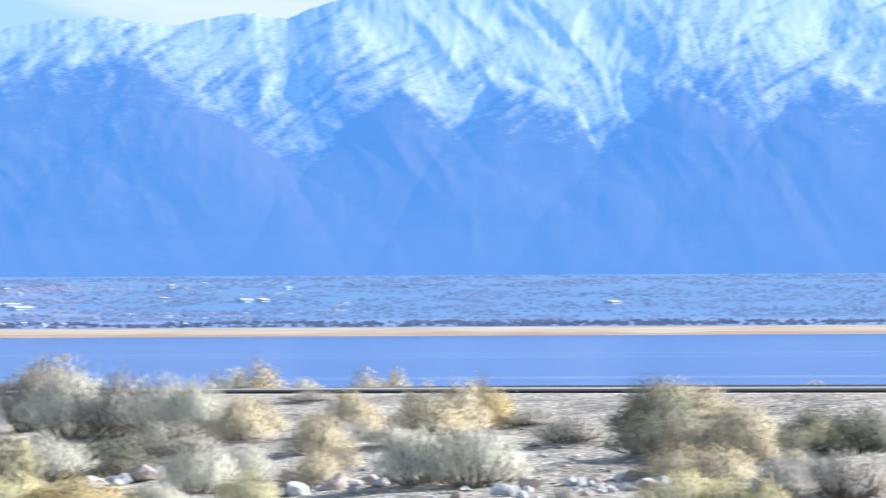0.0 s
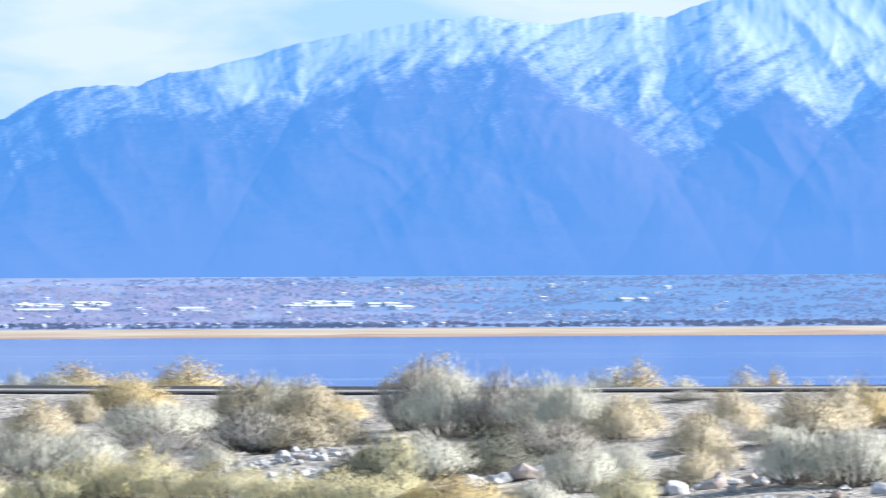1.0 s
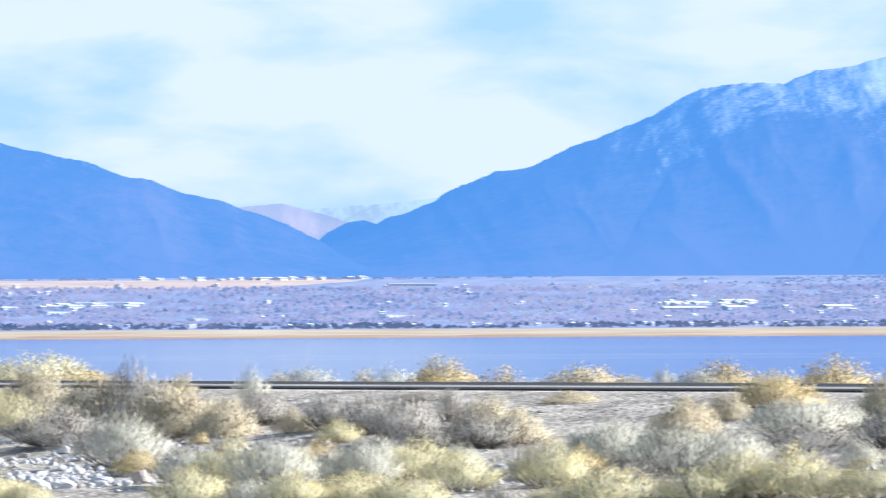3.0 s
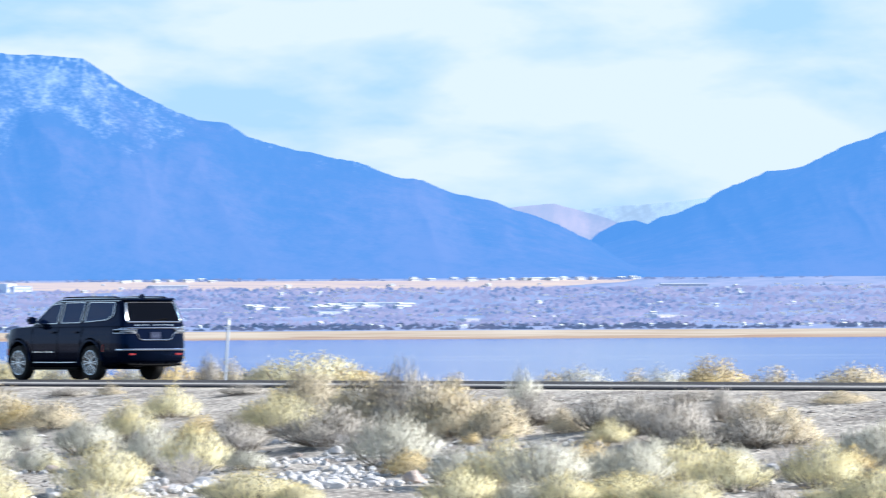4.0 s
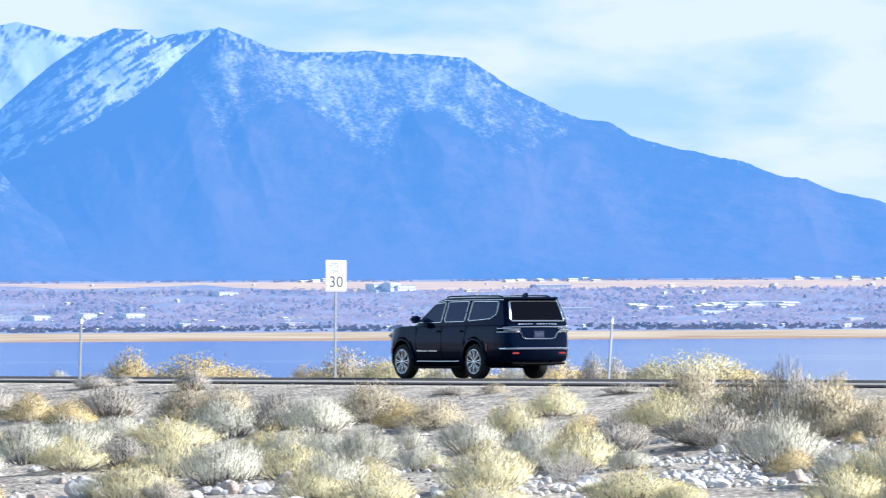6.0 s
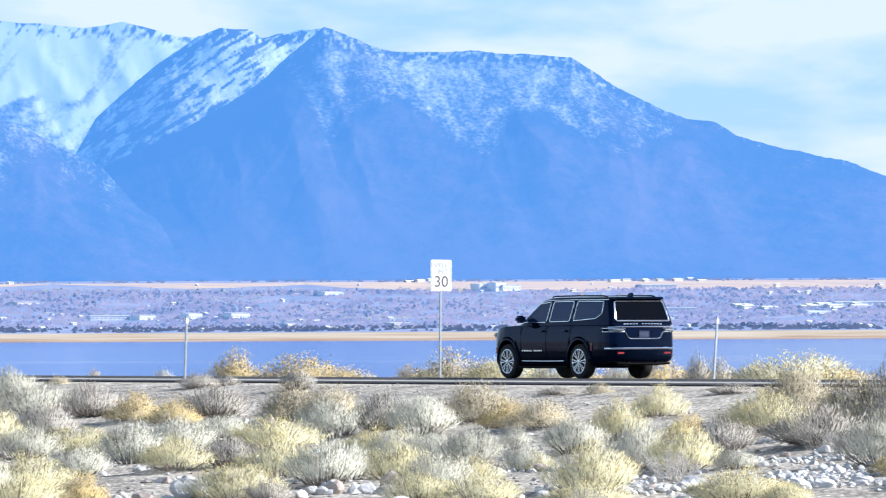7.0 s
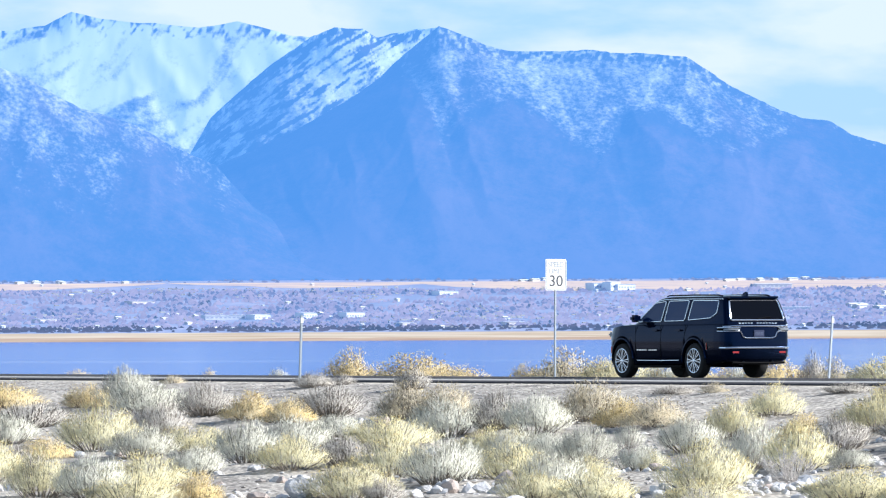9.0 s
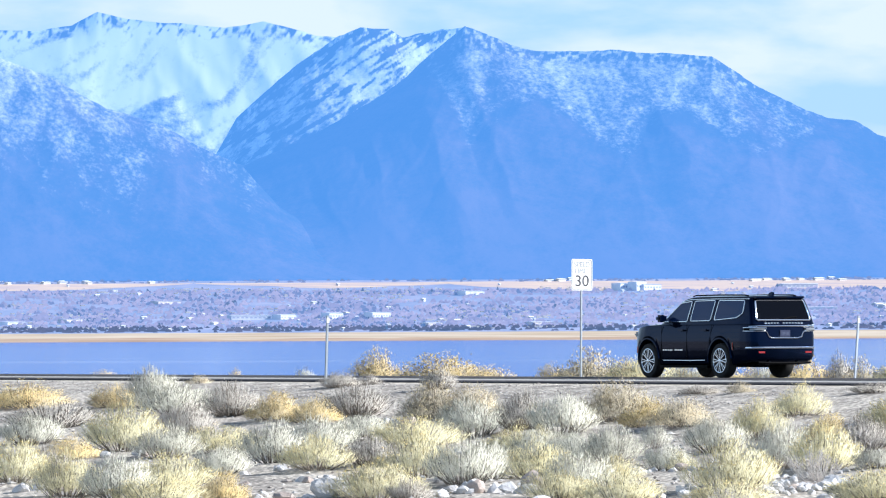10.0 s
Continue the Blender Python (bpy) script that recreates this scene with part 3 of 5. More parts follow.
                blade(p, d, rng.uniform(0.055, 0.10), rng.uniform(0.0032, 0.0056), lift)
            else:
                d = (out * rng.uniform(0.7, 1.1) + Vector((rng.gauss(0, 0.22), rng.gauss(0, 0.22), rng.uniform(0.1, 0.6)))).normalized()
                blade(p, d, rng.uniform(0.06, 0.12), rng.uniform(0.0022, 0.0040), lift)
        if rr < 0.46 and rng.random() < {"rabbit": 0.95, "gold": 0.9, "tan": 0.2}.get(kind, 0.0):
            flower(tip + Vector((0, 0, 0.03)), 0.022)
    out = [("branchwork", pieces_mesh("branchwork", wood_v, wood_f, M["bare_wood" if kind == "bare" else "twig"]))]
    if leaf_v:
        me = pieces_mesh("foliage", leaf_v, leaf_f, M[kind])
        me.polygons.foreach_set("use_smooth", [True] * len(leaf_f))
        me.normals_split_custom_set_from_vertices(normals)
        out.append(("foliage", me))
    if bloom_v:
        out.append(("blossom", pieces_mesh("blossom", bloom_v, bloom_f, M["flower"])))
    return out


KINDS = ("sage", "rabbit", "gold", "tan", "dark", "dry", "bare")
SHRUBS = {kind: [shrub_meshes(kind, 100 * n + v) for v in range(4)] for n, kind in enumerate(KINDS)}
SMALL_SHRUBS = {kind: [shrub_meshes(kind, 900 + 100 * n + v, 90, 30) for v in range(3)] for n, kind in enumerate(KINDS)}
# broader leaved growth along the water
WATER_SHRUBS = {kind: [shrub_meshes(kind, 1700 + 100 * n + v, 135, 30, 1.6) for v in range(3)] for n, kind in enumerate(KINDS)}
SHRUB_WORDS = {
    "sage": ("sagebrush", "pale grey-green feathery sagebrush on the stony bank"),
    "rabbit": ("rabbitbrush", "pale rabbitbrush with faded yellow flower heads"),
    "gold": ("rabbitbrush", "golden yellow rabbitbrush in dry bloom"),
    "tan": ("dry_shrub", "tan sun-bleached desert shrub on dry soil"),
    "dark": ("dark_shrub", "dark olive desert shrub in its own shade"),
    "bare": ("dead_shrub", "bleached leafless dead shrub on the stones"),
    "dry": ("bare_shrub", "grey twiggy half-bare desert shrub"),
}
plant_rng = random.Random(5)


def plant(kind, s, q, w, h):
    """One shrub of width w and height h, rooted in the ground."""
    # loose outer twigs reach past the body of the crown
    w, h = (w * 1.15, h * 1.3) if q < 0 else (w * 1.42, h * 1.30)
    x, y = spot_xy(s, q)
    name, label = SHRUB_WORDS[kind]
    ob = tagged(new(name), label, "shrub", group=label.split(" ")[0] + " shrubs on the bank")
    ob.matrix_world = Matrix.LocRotScale((x, y, float(ground_z(s, q)) - 0.03), Euler((0, 0, plant_rng.uniform(0, 6.28))), (w * 1.05, w * 1.05, h * 1.02))
    for part_name, me in plant_rng.choice((WATER_SHRUBS if q < 0 else SHRUBS if w > 0.8 else SMALL_SHRUBS)[kind]):
        child = new(part_name, me)
        child.parent = ob
        tagged(child, kind="stuff")



# heaps of stones: along, across, spread along, spread across, how many, size
ROCK_HEAPS = (
    (117.5, 16.8, 0.12, 0.64, 4, 0.22),
    (108.7, 18.5, 0.28, 3.95, 22, 0.26),
    (105.8, 24.8, 0.31, 1.08, 10, 0.24),
    (98.3, 24.6, 0.34, 0.70, 6, 0.24),
    (102.1, 20.5, 0.22, 2.02, 16, 0.24),
    (97.8, 23.5, 0.03, 0.09, 1, 0.52),
    (97.2, 20.9, 0.47, 1.34, 18, 0.36),
    (118.3, 10.1, 0.14, 0.32, 3, 0.40),
    (98.6, 16.0, 0.33, 2.91, 60, 0.24),
    (90.7, 20.9, 0.36, 0.83, 34, 0.24),
    (90.8, 18.4, 0.35, 0.80, 50, 0.24),
    (91.1, 17.1, 0.25, 2.68, 30, 0.26),
    (90.2, 15.7, 0.62, 2.43, 300, 0.20),
    (94.0, 13.5, 0.47, 1.70, 120, 0.17),
    (87.8, 16.7, 0.36, 2.50, 60, 0.25),
    (73.6, 11.7, 0.34, 0.84, 60, 0.18),
    (71.0, 13.4, 0.29, 0.60, 40, 0.20),
    (59.2, 14.0, 0.26, 1.78, 18, 0.27),
    (57.6, 14.3, 0.26, 0.79, 18, 0.24),
    (62.2, 13.2, 0.17, 0.38, 12, 0.30),
    (67.6, 12.6, 0.21, 0.74, 12, 0.32),
    (62.8, 13.9, 0.41, 0.70, 24, 0.24),
    (56.7, 12.4, 0.08, 1.01, 3, 0.24),
    (81.2, 13.6, 0.09, 0.28, 4, 0.30),
    (91.4, 11.3, 0.39, 0.53, 30, 0.16),
)
for spot in (
        (135.1, 6.6, 1.09, 0.79), (131.3, 8.1, 1.50, 0.62), (126.9, 13.9, 1.01, 0.62), (115.5, 16.8, 1.10, 0.60), (111.1, 16.9, 1.06, 0.69),
        (99.2, 26.5, 0.94, 0.66), (109.2, 19.1, 0.89, 0.54), (113.2, 11.2, 1.16, 0.72), (110.6, 10.8, 1.03, 0.71), (113.5, 14.5, 1.15, 0.63),
        (116.6, 11.7, 1.01, 0.43), (99.2, 19.8, 1.06, 0.68), (101.1, 18.1, 0.89, 0.61), (105.4, 14.4, 1.03, 0.52), (103.5, 14.8, 0.92, 0.51),
        (93.6, 21.0, 0.92, 0.69), (101.5, 15.4, 0.85, 0.62), (104.0, 12.9, 0.49, 0.43), (99.4, 15.6, 0.69, 0.45), (101.8, 13.0, 0.91, 0.61),
):
    plant("sage", *spot)
for spot in (
        (97.4, 14.5, 0.93, 0.73), (91.2, 13.8, 1.12, 0.80), (100.1, 4.5, 0.52, 0.68), (85.8, 16.3, 0.98, 0.53), (82.6, 17.1, 1.04, 0.73),
        (81.3, 16.4, 0.86, 0.64), (78.9, 20.3, 0.74, 0.33), (82.9, 13.3, 0.62, 0.37), (82.7, 15.0, 0.79, 0.57), (80.0, 12.7, 1.04, 0.65),
        (83.2, 15.4, 0.79, 0.44), (79.6, 12.8, 1.21, 0.65), (76.9, 13.9, 1.18, 0.67), (76.4, 13.3, 1.01, 0.59), (80.4, 8.4, 1.25, 0.58),
        (80.5, 7.5, 0.81, 0.45), (73.7, 13.1, 0.48, 0.43), (80.5, 5.6, 0.82, 0.73), (74.0, 8.0, 1.12, 0.94), (71.9, 8.0, 1.01, 0.80),
):
    plant("sage", *spot)
for spot in (
        (71.1, 8.2, 0.84, 0.76), (70.9, 9.2, 0.42, 0.37), (69.2, 13.1, 1.12, 0.60), (64.4, 14.8, 0.84, 0.61), (65.2, 13.2, 0.70, 0.50),
        (63.4, 16.6, 0.60, 0.30), (61.3, 13.7, 0.97, 0.67), (60.7, 13.4, 1.05, 0.71), (60.4, 13.1, 0.52, 0.45),
):
    plant("sage", *spot)
for spot in (
        (93.6, 15.1, 0.58, 0.32), (66.0, 9.3, 0.66, 0.27), (92.7, -14.3, 1.16, 0.72), (90.4, -13.9, 0.52, 0.48), (110.1, -13.9, 0.62, 0.61),
        (108.1, -13.2, 1.33, 0.50), (123.2, -14.4, 1.61, 0.68), (119.5, -13.9, 1.21, 0.62), (144.8, -14.2, 1.01, 0.80), (140.9, -13.8, 0.90, 0.61),
        (135.3, -14.1, 1.32, 0.75), (143.4, -13.9, 1.14, 0.66), (165.0, -14.3, 0.71, 0.57),
):
    plant("sage", *spot)
for spot in (
        (119.9, 15.4, 1.27, 0.79), (109.1, 23.4, 0.92, 0.72), (116.3, 15.1, 1.28, 0.51), (103.5, 25.2, 1.07, 0.68), (102.8, 23.6, 1.22, 0.57),
        (98.3, 26.2, 1.17, 0.42), (111.9, 13.3, 1.36, 0.56), (107.3, 18.1, 1.03, 0.54), (103.5, 18.2, 1.10, 0.68), (106.0, 14.7, 0.93, 0.52),
        (100.5, 17.5, 1.08, 0.54), (96.9, 22.9, 1.17, 0.58), (92.8, 21.8, 1.00, 0.47), (97.5, 17.8, 0.72, 0.39), (90.4, 22.2, 0.98, 0.46),
        (103.1, 11.2, 0.77, 0.64), (108.5, 6.7, 0.82, 0.52), (94.6, 15.5, 0.91, 0.71), (90.4, 20.1, 1.13, 0.74), (88.6, 21.3, 1.02, 0.34),
):
    plant("rabbit", *spot)
for spot in (
        (86.1, 20.4, 0.83, 0.39), (100.9, 9.4, 1.23, 0.67), (84.1, 16.8, 1.05, 0.70), (79.6, 20.9, 0.91, 0.49), (78.4, 19.9, 0.74, 0.43),
        (78.5, 18.9, 0.91, 0.37), (84.8, 21.0, 1.29, 0.47), (83.5, 21.1, 0.60, 0.30), (81.9, 15.0, 1.13, 0.52), (78.8, 16.5, 0.93, 0.55),
        (78.2, 18.8, 1.24, 0.45), (77.1, 18.8, 0.90, 0.41), (77.6, 15.7, 0.92, 0.63), (72.8, 19.2, 1.02, 0.35), (90.2, 10.1, 0.57, 0.33),
        (72.4, 18.9, 1.02, 0.47), (71.0, 18.4, 0.94, 0.47), (70.8, 17.8, 1.02, 0.59), (70.2, 17.5, 1.02, 0.59), (69.2, 17.7, 0.85, 0.43),
):
    plant("rabbit", *spot)
for spot in (
        (68.2, 17.7, 0.92, 0.48), (66.9, 18.0, 0.83, 0.38), (65.9, 17.9, 0.98, 0.41), (65.0, 18.0, 0.82, 0.34), (69.3, 13.7, 0.80, 0.56),
        (65.0, 17.6, 0.75, 0.37), (62.0, 16.3, 0.66, 0.37), (55.2, 15.4, 0.92, 0.39), (54.5, 15.2, 0.84, 0.32),
):
    plant("rabbit", *spot)
for spot in (
        (90.5, 9.7, 0.53, 0.32), (91.3, -14.9, 0.98, 0.61), (89.2, -14.5, 0.77, 0.53), (87.5, -14.4, 0.60, 0.53), (106.9, -14.2, 1.37, 0.52),
        (104.8, -13.8, 1.40, 0.54), (102.7, -13.7, 0.44, 0.28), (123.5, -14.6, 0.76, 0.39), (118.8, -14.4, 0.97, 0.45), (115.3, -14.8, 1.21, 0.48),
        (146.2, -13.7, 2.22, 0.75), (140.4, -14.3, 0.72, 0.44), (135.4, -13.9, 0.81, 0.56), (132.5, -13.2, 2.72, 0.80), (158.8, -14.6, 0.59, 0.48),
        (150.0, -14.2, 1.58, 0.68), (148.3, -14.4, 1.12, 0.53), (168.8, -14.5, 0.41, 0.37),
):
    plant("rabbit", *spot)
for spot in (
        (140.6, 6.9, 1.45, 0.59), (136.6, 6.7, 0.90, 0.52), (124.9, 9.1, 0.90, 0.57), (118.1, 17.5, 0.84, 0.42), (98.4, 25.0, 0.77, 0.47),
        (122.9, 9.3, 0.85, 0.50), (110.3, 9.0, 0.87, 0.55), (101.5, 10.8, 0.77, 0.45), (89.6, 14.6, 0.69, 0.42), (93.4, 10.6, 0.31, 0.21),
        (85.1, 14.4, 0.89, 0.55), (78.3, 14.6, 0.68, 0.51), (85.9, 4.0, 1.14, 0.59), (79.5, 5.2, 0.73, 0.44), (64.0, 17.4, 1.11, 0.37),
        (67.6, 5.6, 0.67, 0.71),
):
    plant("gold", *spot)
for spot in (
        (97.7, -13.6, 1.26, 0.71), (97.4, -13.9, 1.26, 0.59), (93.4, -14.8, 0.93, 0.52), (92.0, -14.4, 1.23, 0.85), (87.9, -13.9, 0.75, 0.74),
        (77.7, -14.0, 0.71, 0.43), (77.3, -14.5, 0.57, 0.31), (112.2, -13.8, 1.56, 0.67), (107.8, -13.7, 1.71, 0.72), (103.9, -13.3, 1.75, 0.75),
        (124.0, -14.1, 0.95, 0.54), (117.2, -13.5, 1.68, 0.75), (118.1, -14.0, 1.34, 0.54), (144.9, -14.2, 1.78, 0.54), (141.8, -13.5, 1.63, 0.62),
        (139.7, -14.0, 1.71, 0.89), (138.8, -14.5, 1.37, 0.64), (134.6, -14.6, 1.05, 0.54), (131.1, -13.7, 2.18, 0.58), (160.2, -13.8, 1.44, 0.95),
):
    plant("gold", *spot)
for spot in (
        (161.0, -14.3, 1.15, 0.68), (159.2, -14.1, 0.74, 0.67), (156.0, -13.5, 2.52, 0.81), (154.6, -14.0, 2.02, 0.58), (149.9, -13.2, 1.04, 0.62),
        (147.5, -13.9, 1.40, 0.74), (142.8, -14.4, 0.91, 0.47), (164.6, -14.8, 0.57, 0.41), (168.5, -14.0, 0.52, 0.51), (175.7, -13.6, 1.06, 0.41),
):
    plant("gold", *spot)
for spot in (
        (119.2, 8.6, 1.04, 0.69), (118.5, 8.1, 1.04, 0.63), (112.6, 8.3, 1.22, 0.72), (108.8, 9.2, 0.97, 0.49), (104.3, 6.4, 1.06, 0.85),
        (97.9, 9.5, 1.41, 1.05), (96.0, 9.4, 0.99, 0.89), (95.6, 9.2, 1.19, 0.79), (94.4, 9.3, 0.88, 0.69), (105.8, 1.9, 0.42, 0.33),
        (88.1, 8.5, 0.94, 0.61), (86.1, 9.5, 0.83, 0.56), (84.2, 7.5, 0.88, 0.55), (83.4, 8.1, 0.82, 0.41), (85.3, 5.6, 0.61, 0.45),
        (80.8, 6.0, 1.00, 0.77), (79.6, 5.8, 0.81, 0.68), (74.8, 9.5, 0.64, 0.51), (75.1, 10.0, 1.02, 0.51), (70.3, 8.1, 0.75, 0.63),
):
    plant("tan", *spot)
for spot in (
        (70.6, 7.3, 0.59, 0.50), (68.6, 7.4, 0.75, 0.62), (67.1, 9.7, 0.73, 0.52), (63.7, 13.3, 0.65, 0.50), (64.7, 11.7, 0.47, 0.47),
        (67.0, 7.5, 0.90, 0.61), (67.2, 6.7, 0.74, 0.74), (64.2, 5.4, 0.90, 0.57), (63.9, 5.0, 0.74, 0.45), (60.3, 9.4, 0.85, 0.54),
        (59.7, 9.1, 0.85, 0.62), (58.4, 10.3, 0.60, 0.45), (58.5, 11.8, 0.82, 0.45), (57.4, 12.2, 0.81, 0.44),
):
    plant("tan", *spot)
for spot in (
        (141.3, 2.0, 0.45, 0.24), (115.8, 3.3, 0.48, 0.26), (92.0, 3.5, 0.82, 0.23), (97.0, -14.1, 1.01, 0.51), (96.6, -13.4, 1.57, 0.82),
        (90.2, -14.4, 0.42, 0.34), (88.7, -14.0, 0.96, 0.73), (113.0, -14.3, 1.25, 0.48), (110.6, -13.5, 1.16, 0.47), (110.0, -14.0, 0.93, 0.34),
        (109.7, -14.4, 0.49, 0.44), (108.8, -13.7, 1.06, 0.36), (102.4, -13.2, 0.55, 0.39), (126.8, -13.5, 0.76, 0.45), (126.4, -14.0, 0.60, 0.32),
        (122.3, -14.9, 1.29, 0.49), (120.5, -13.9, 1.02, 0.57), (120.0, -14.4, 0.81, 0.41), (116.1, -14.3, 1.51, 0.67), (112.2, -13.4, 1.91, 0.65),
):
    plant("tan", *spot)
for spot in (
        (111.2, -13.9, 1.52, 0.47), (144.2, -14.7, 0.81, 0.58), (142.7, -14.0, 1.30, 0.45), (138.0, -14.4, 0.53, 0.69), (135.9, -13.4, 1.01, 0.78),
        (149.3, -13.7, 0.83, 0.45), (148.9, -13.7, 1.97, 0.94), (176.3, -14.1, 0.85, 0.29),
):
    plant("tan", *spot)
for spot in (
        (69.5, 13.8, 0.96, 0.57), (69.0, 12.0, 1.21, 0.56), (63.6, 6.4, 0.89, 0.65), (60.9, 9.7, 0.85, 0.46), (59.0, 8.9, 0.46, 0.38),
        (60.8, 6.2, 0.63, 0.32), (58.1, 8.5, 0.92, 0.50),
):
    plant("dark", *spot)
for spot in (
        (127.4, 8.8, 1.09, 0.63), (130.6, 11.4, 1.72, 0.52), (122.4, 12.6, 0.93, 0.64), (113.8, 20.3, 0.70, 0.45), (123.4, 8.0, 1.19, 0.60),
        (112.8, 10.3, 0.99, 0.68), (128.1, 3.2, 0.60, 0.45), (107.1, 17.0, 0.91, 0.50), (98.0, 12.3, 0.84, 0.55), (97.3, 9.1, 1.20, 1.15),
        (96.3, 11.4, 1.48, 0.59), (95.9, 7.4, 0.95, 0.55), (92.3, 8.6, 0.78, 0.53), (90.8, 9.0, 0.86, 0.62), (88.8, 9.8, 1.04, 0.71),
        (86.7, 10.9, 1.01, 0.46), (86.2, 10.2, 1.02, 0.55), (91.2, 6.8, 0.53, 0.53), (75.2, 18.6, 0.48, 0.28), (77.0, 14.7, 0.84, 0.34),
):
    plant("dry", *spot)
for spot in (
        (77.4, 10.7, 1.29, 0.39), (75.9, 10.3, 1.11, 0.60), (72.1, 18.3, 0.79, 0.35), (75.6, 7.2, 0.96, 0.92), (73.3, 7.7, 1.11, 0.86),
        (69.8, 10.0, 1.07, 0.41), (63.7, 8.1, 0.80, 0.36), (58.0, 8.2, 0.69, 0.46), (53.6, 14.2, 0.92, 0.53), (53.8, 15.2, 0.63, 0.42),
):
    plant("dry", *spot)
for spot in (
        (117.2, 3.4, 0.64, 0.18), (133.2, 2.8, 0.71, 0.32), (133.2, 2.0, 0.46, 0.26), (111.8, 2.7, 0.78, 0.20), (96.2, 3.4, 0.85, 0.21),
        (73.7, 3.0, 0.73, 0.16), (65.6, 3.8, 0.58, 0.19), (66.9, 5.4, 0.69, 0.23), (137.7, -13.9, 0.67, 0.96),
):
    plant("dry", *spot)
for spot in (
        (92.7, 16.9, 0.75, 0.47), (97.8, 12.6, 0.89, 0.49), (94.1, 12.3, 0.87, 0.39), (81.3, 13.3, 0.70, 0.35), (75.5, 12.5, 0.67, 0.46),
        (54.3, 14.3, 0.85, 0.49),
):
    plant("bare", *spot)

# low scrub between them
fill_rng = random.Random(8)
for k in range(70):
    s, q = fill_rng.uniform(52, 130), fill_rng.uniform(6, 24)
    if s < 118 - q * 0.8 or q < 14:
        size = fill_rng.uniform(0.3, 0.6)
        plant(fill_rng.choice(("sage", "dry", "rabbit", "tan", "bare")), s, q, size, size * fill_rng.uniform(0.5, 0.8))


# ---- things: helpers ----
def part(name, bm, mat, parent, label="", smooth=True):
    """Links a bmesh as one mesh object under a thing or a part."""
    me = bpy.data.meshes.new(name)
    bmesh.ops.recalc_face_normals(bm, faces=bm.faces)
    bm.to_mesh(me)
    bm.free()
    me.materials.append(mat)
    if smooth:
        me.polygons.foreach_set("use_smooth", np.ones(len(me.polygons), bool))
        me.set_sharp_from_angle(angle=radians(38))
    ob = new(name, me)
    ob.parent = parent
    return tagged(ob, label)


def loft(rings, closed=True, cap=True):
    """A skin over rings of equally many points."""
    bm = bmesh.new()
    rows = [[bm.verts.new(p) for p in ring] for ring in rings]
    n = len(rows[0])
    for a, b in zip(rows, rows[1:]):
        for k in range(n if closed else n - 1):
            m = (k + 1) % n
            bm.faces.new((a[k], a[m], b[m], b[k]))
    if cap:
        bm.faces.new(rows[0])
        bm.faces.new(rows[-1])
    return bm


def slab(points, normal, thick):
    """A flat plate: an outline pushed out along a normal."""
    bm = bmesh.new()
    n = Vector(normal)
    low = [bm.verts.new(p) for p in points]
    top = [bm.verts.new(Vector(p) + n * thick) for p in points]
    bm.faces.new(low)
    bm.faces.new(top)
    for k in range(len(points)):
        m = (k + 1) % len(points)
        bm.faces.new((low[k], low[m], top[m], top[k]))
    return bm


def box(cx, cy, cz, sx, sy, sz, bevel=0.0):
    bm = bmesh.new()
    bmesh.ops.create_cube(bm, size=1.0)
    for v in bm.verts:
        v.co = (cx + v.co.x * sx, cy + v.co.y * sy, cz + v.co.z * sz)
    if bevel:
        bmesh.ops.bevel(bm, geom=bm.edges[:], offset=bevel, segments=2, affect="EDGES")
    return bm


def rod(points, radius, closed=False, sides=6):
    """A round bar along points."""
    pts = [Vector(p) for p in points]
    n = len(pts)
    rings = []
    for k, p in enumerate(pts):
        a = pts[k - 1] if (k or closed) else p
        b = pts[(k + 1) % n] if (k < n - 1 or closed) else p
        axis = (b - a).normalized()
        side = axis.cross(Vector((0.13, 0.31, 0.94)))
        side.normalize()
        other = axis.cross(side)
        rings.append([p + side * (math.cos(i * 2 * math.pi / sides) * radius) + other * (math.sin(i * 2 * math.pi / sides) * radius) for i in range(sides)])
    if closed:
        rings.append(rings[0])
    return loft(rings, cap=not closed)


def spin(profile, sides, axis_y=0.0):
    """A solid of revolution about the y axis from (radius, y) pairs."""
    rings = [[(r * math.cos(2 * math.pi * k / sides), y + axis_y, r * math.sin(2 * math.pi * k / sides)) for k in range(sides)] for r, y in profile]
    return loft(rings)


M["paint"] = material("black_car_paint", (0.002, 0.004, 0.010), 0.05, second=(0.003, 0.005, 0.013), scale=3.0, specular=0.28)
# blue specular tint stands in for blue sky reflected in the black paint
M["paint"].node_tree.nodes["Principled BSDF"].inputs["Specular Tint"].default_value = (0.07, 0.28, 1.0, 1)
# dark tint, plus blue in base and specular standing in for reflected sky
M["glass"] = material("tinted_glass", (0.005, 0.016, 0.060), 0.03, specular=0.5)
M["glass"].node_tree.nodes["Principled BSDF"].inputs["Specular Tint"].default_value = (0.2, 0.42, 1.0, 1)
M["rear_pane"] = material("rear_tinted_glass", (0.002, 0.003, 0.006), 0.06, specular=0.10)
M["chrome"] = material("chrome", (0.95, 0.97, 1.0), 0.19, metal=1.0)
M["alloy"] = material("polished_alloy", (0.74, 0.80, 0.88), 0.2, metal=1.0)
M["dark_alloy"] = material("dark_alloy", (0.015, 0.018, 0.025), 0.35, metal=0.8)
M["rubber"] = material("tyre_rubber", (0.014, 0.014, 0.015), 0.85, second=(0.024, 0.023, 0.022), scale=14)
M["black"] = material("black_plastic", (0.0015, 0.0015, 0.002), 0.5, second=(0.0025, 0.0025, 0.003), scale=12, specular=0.06)
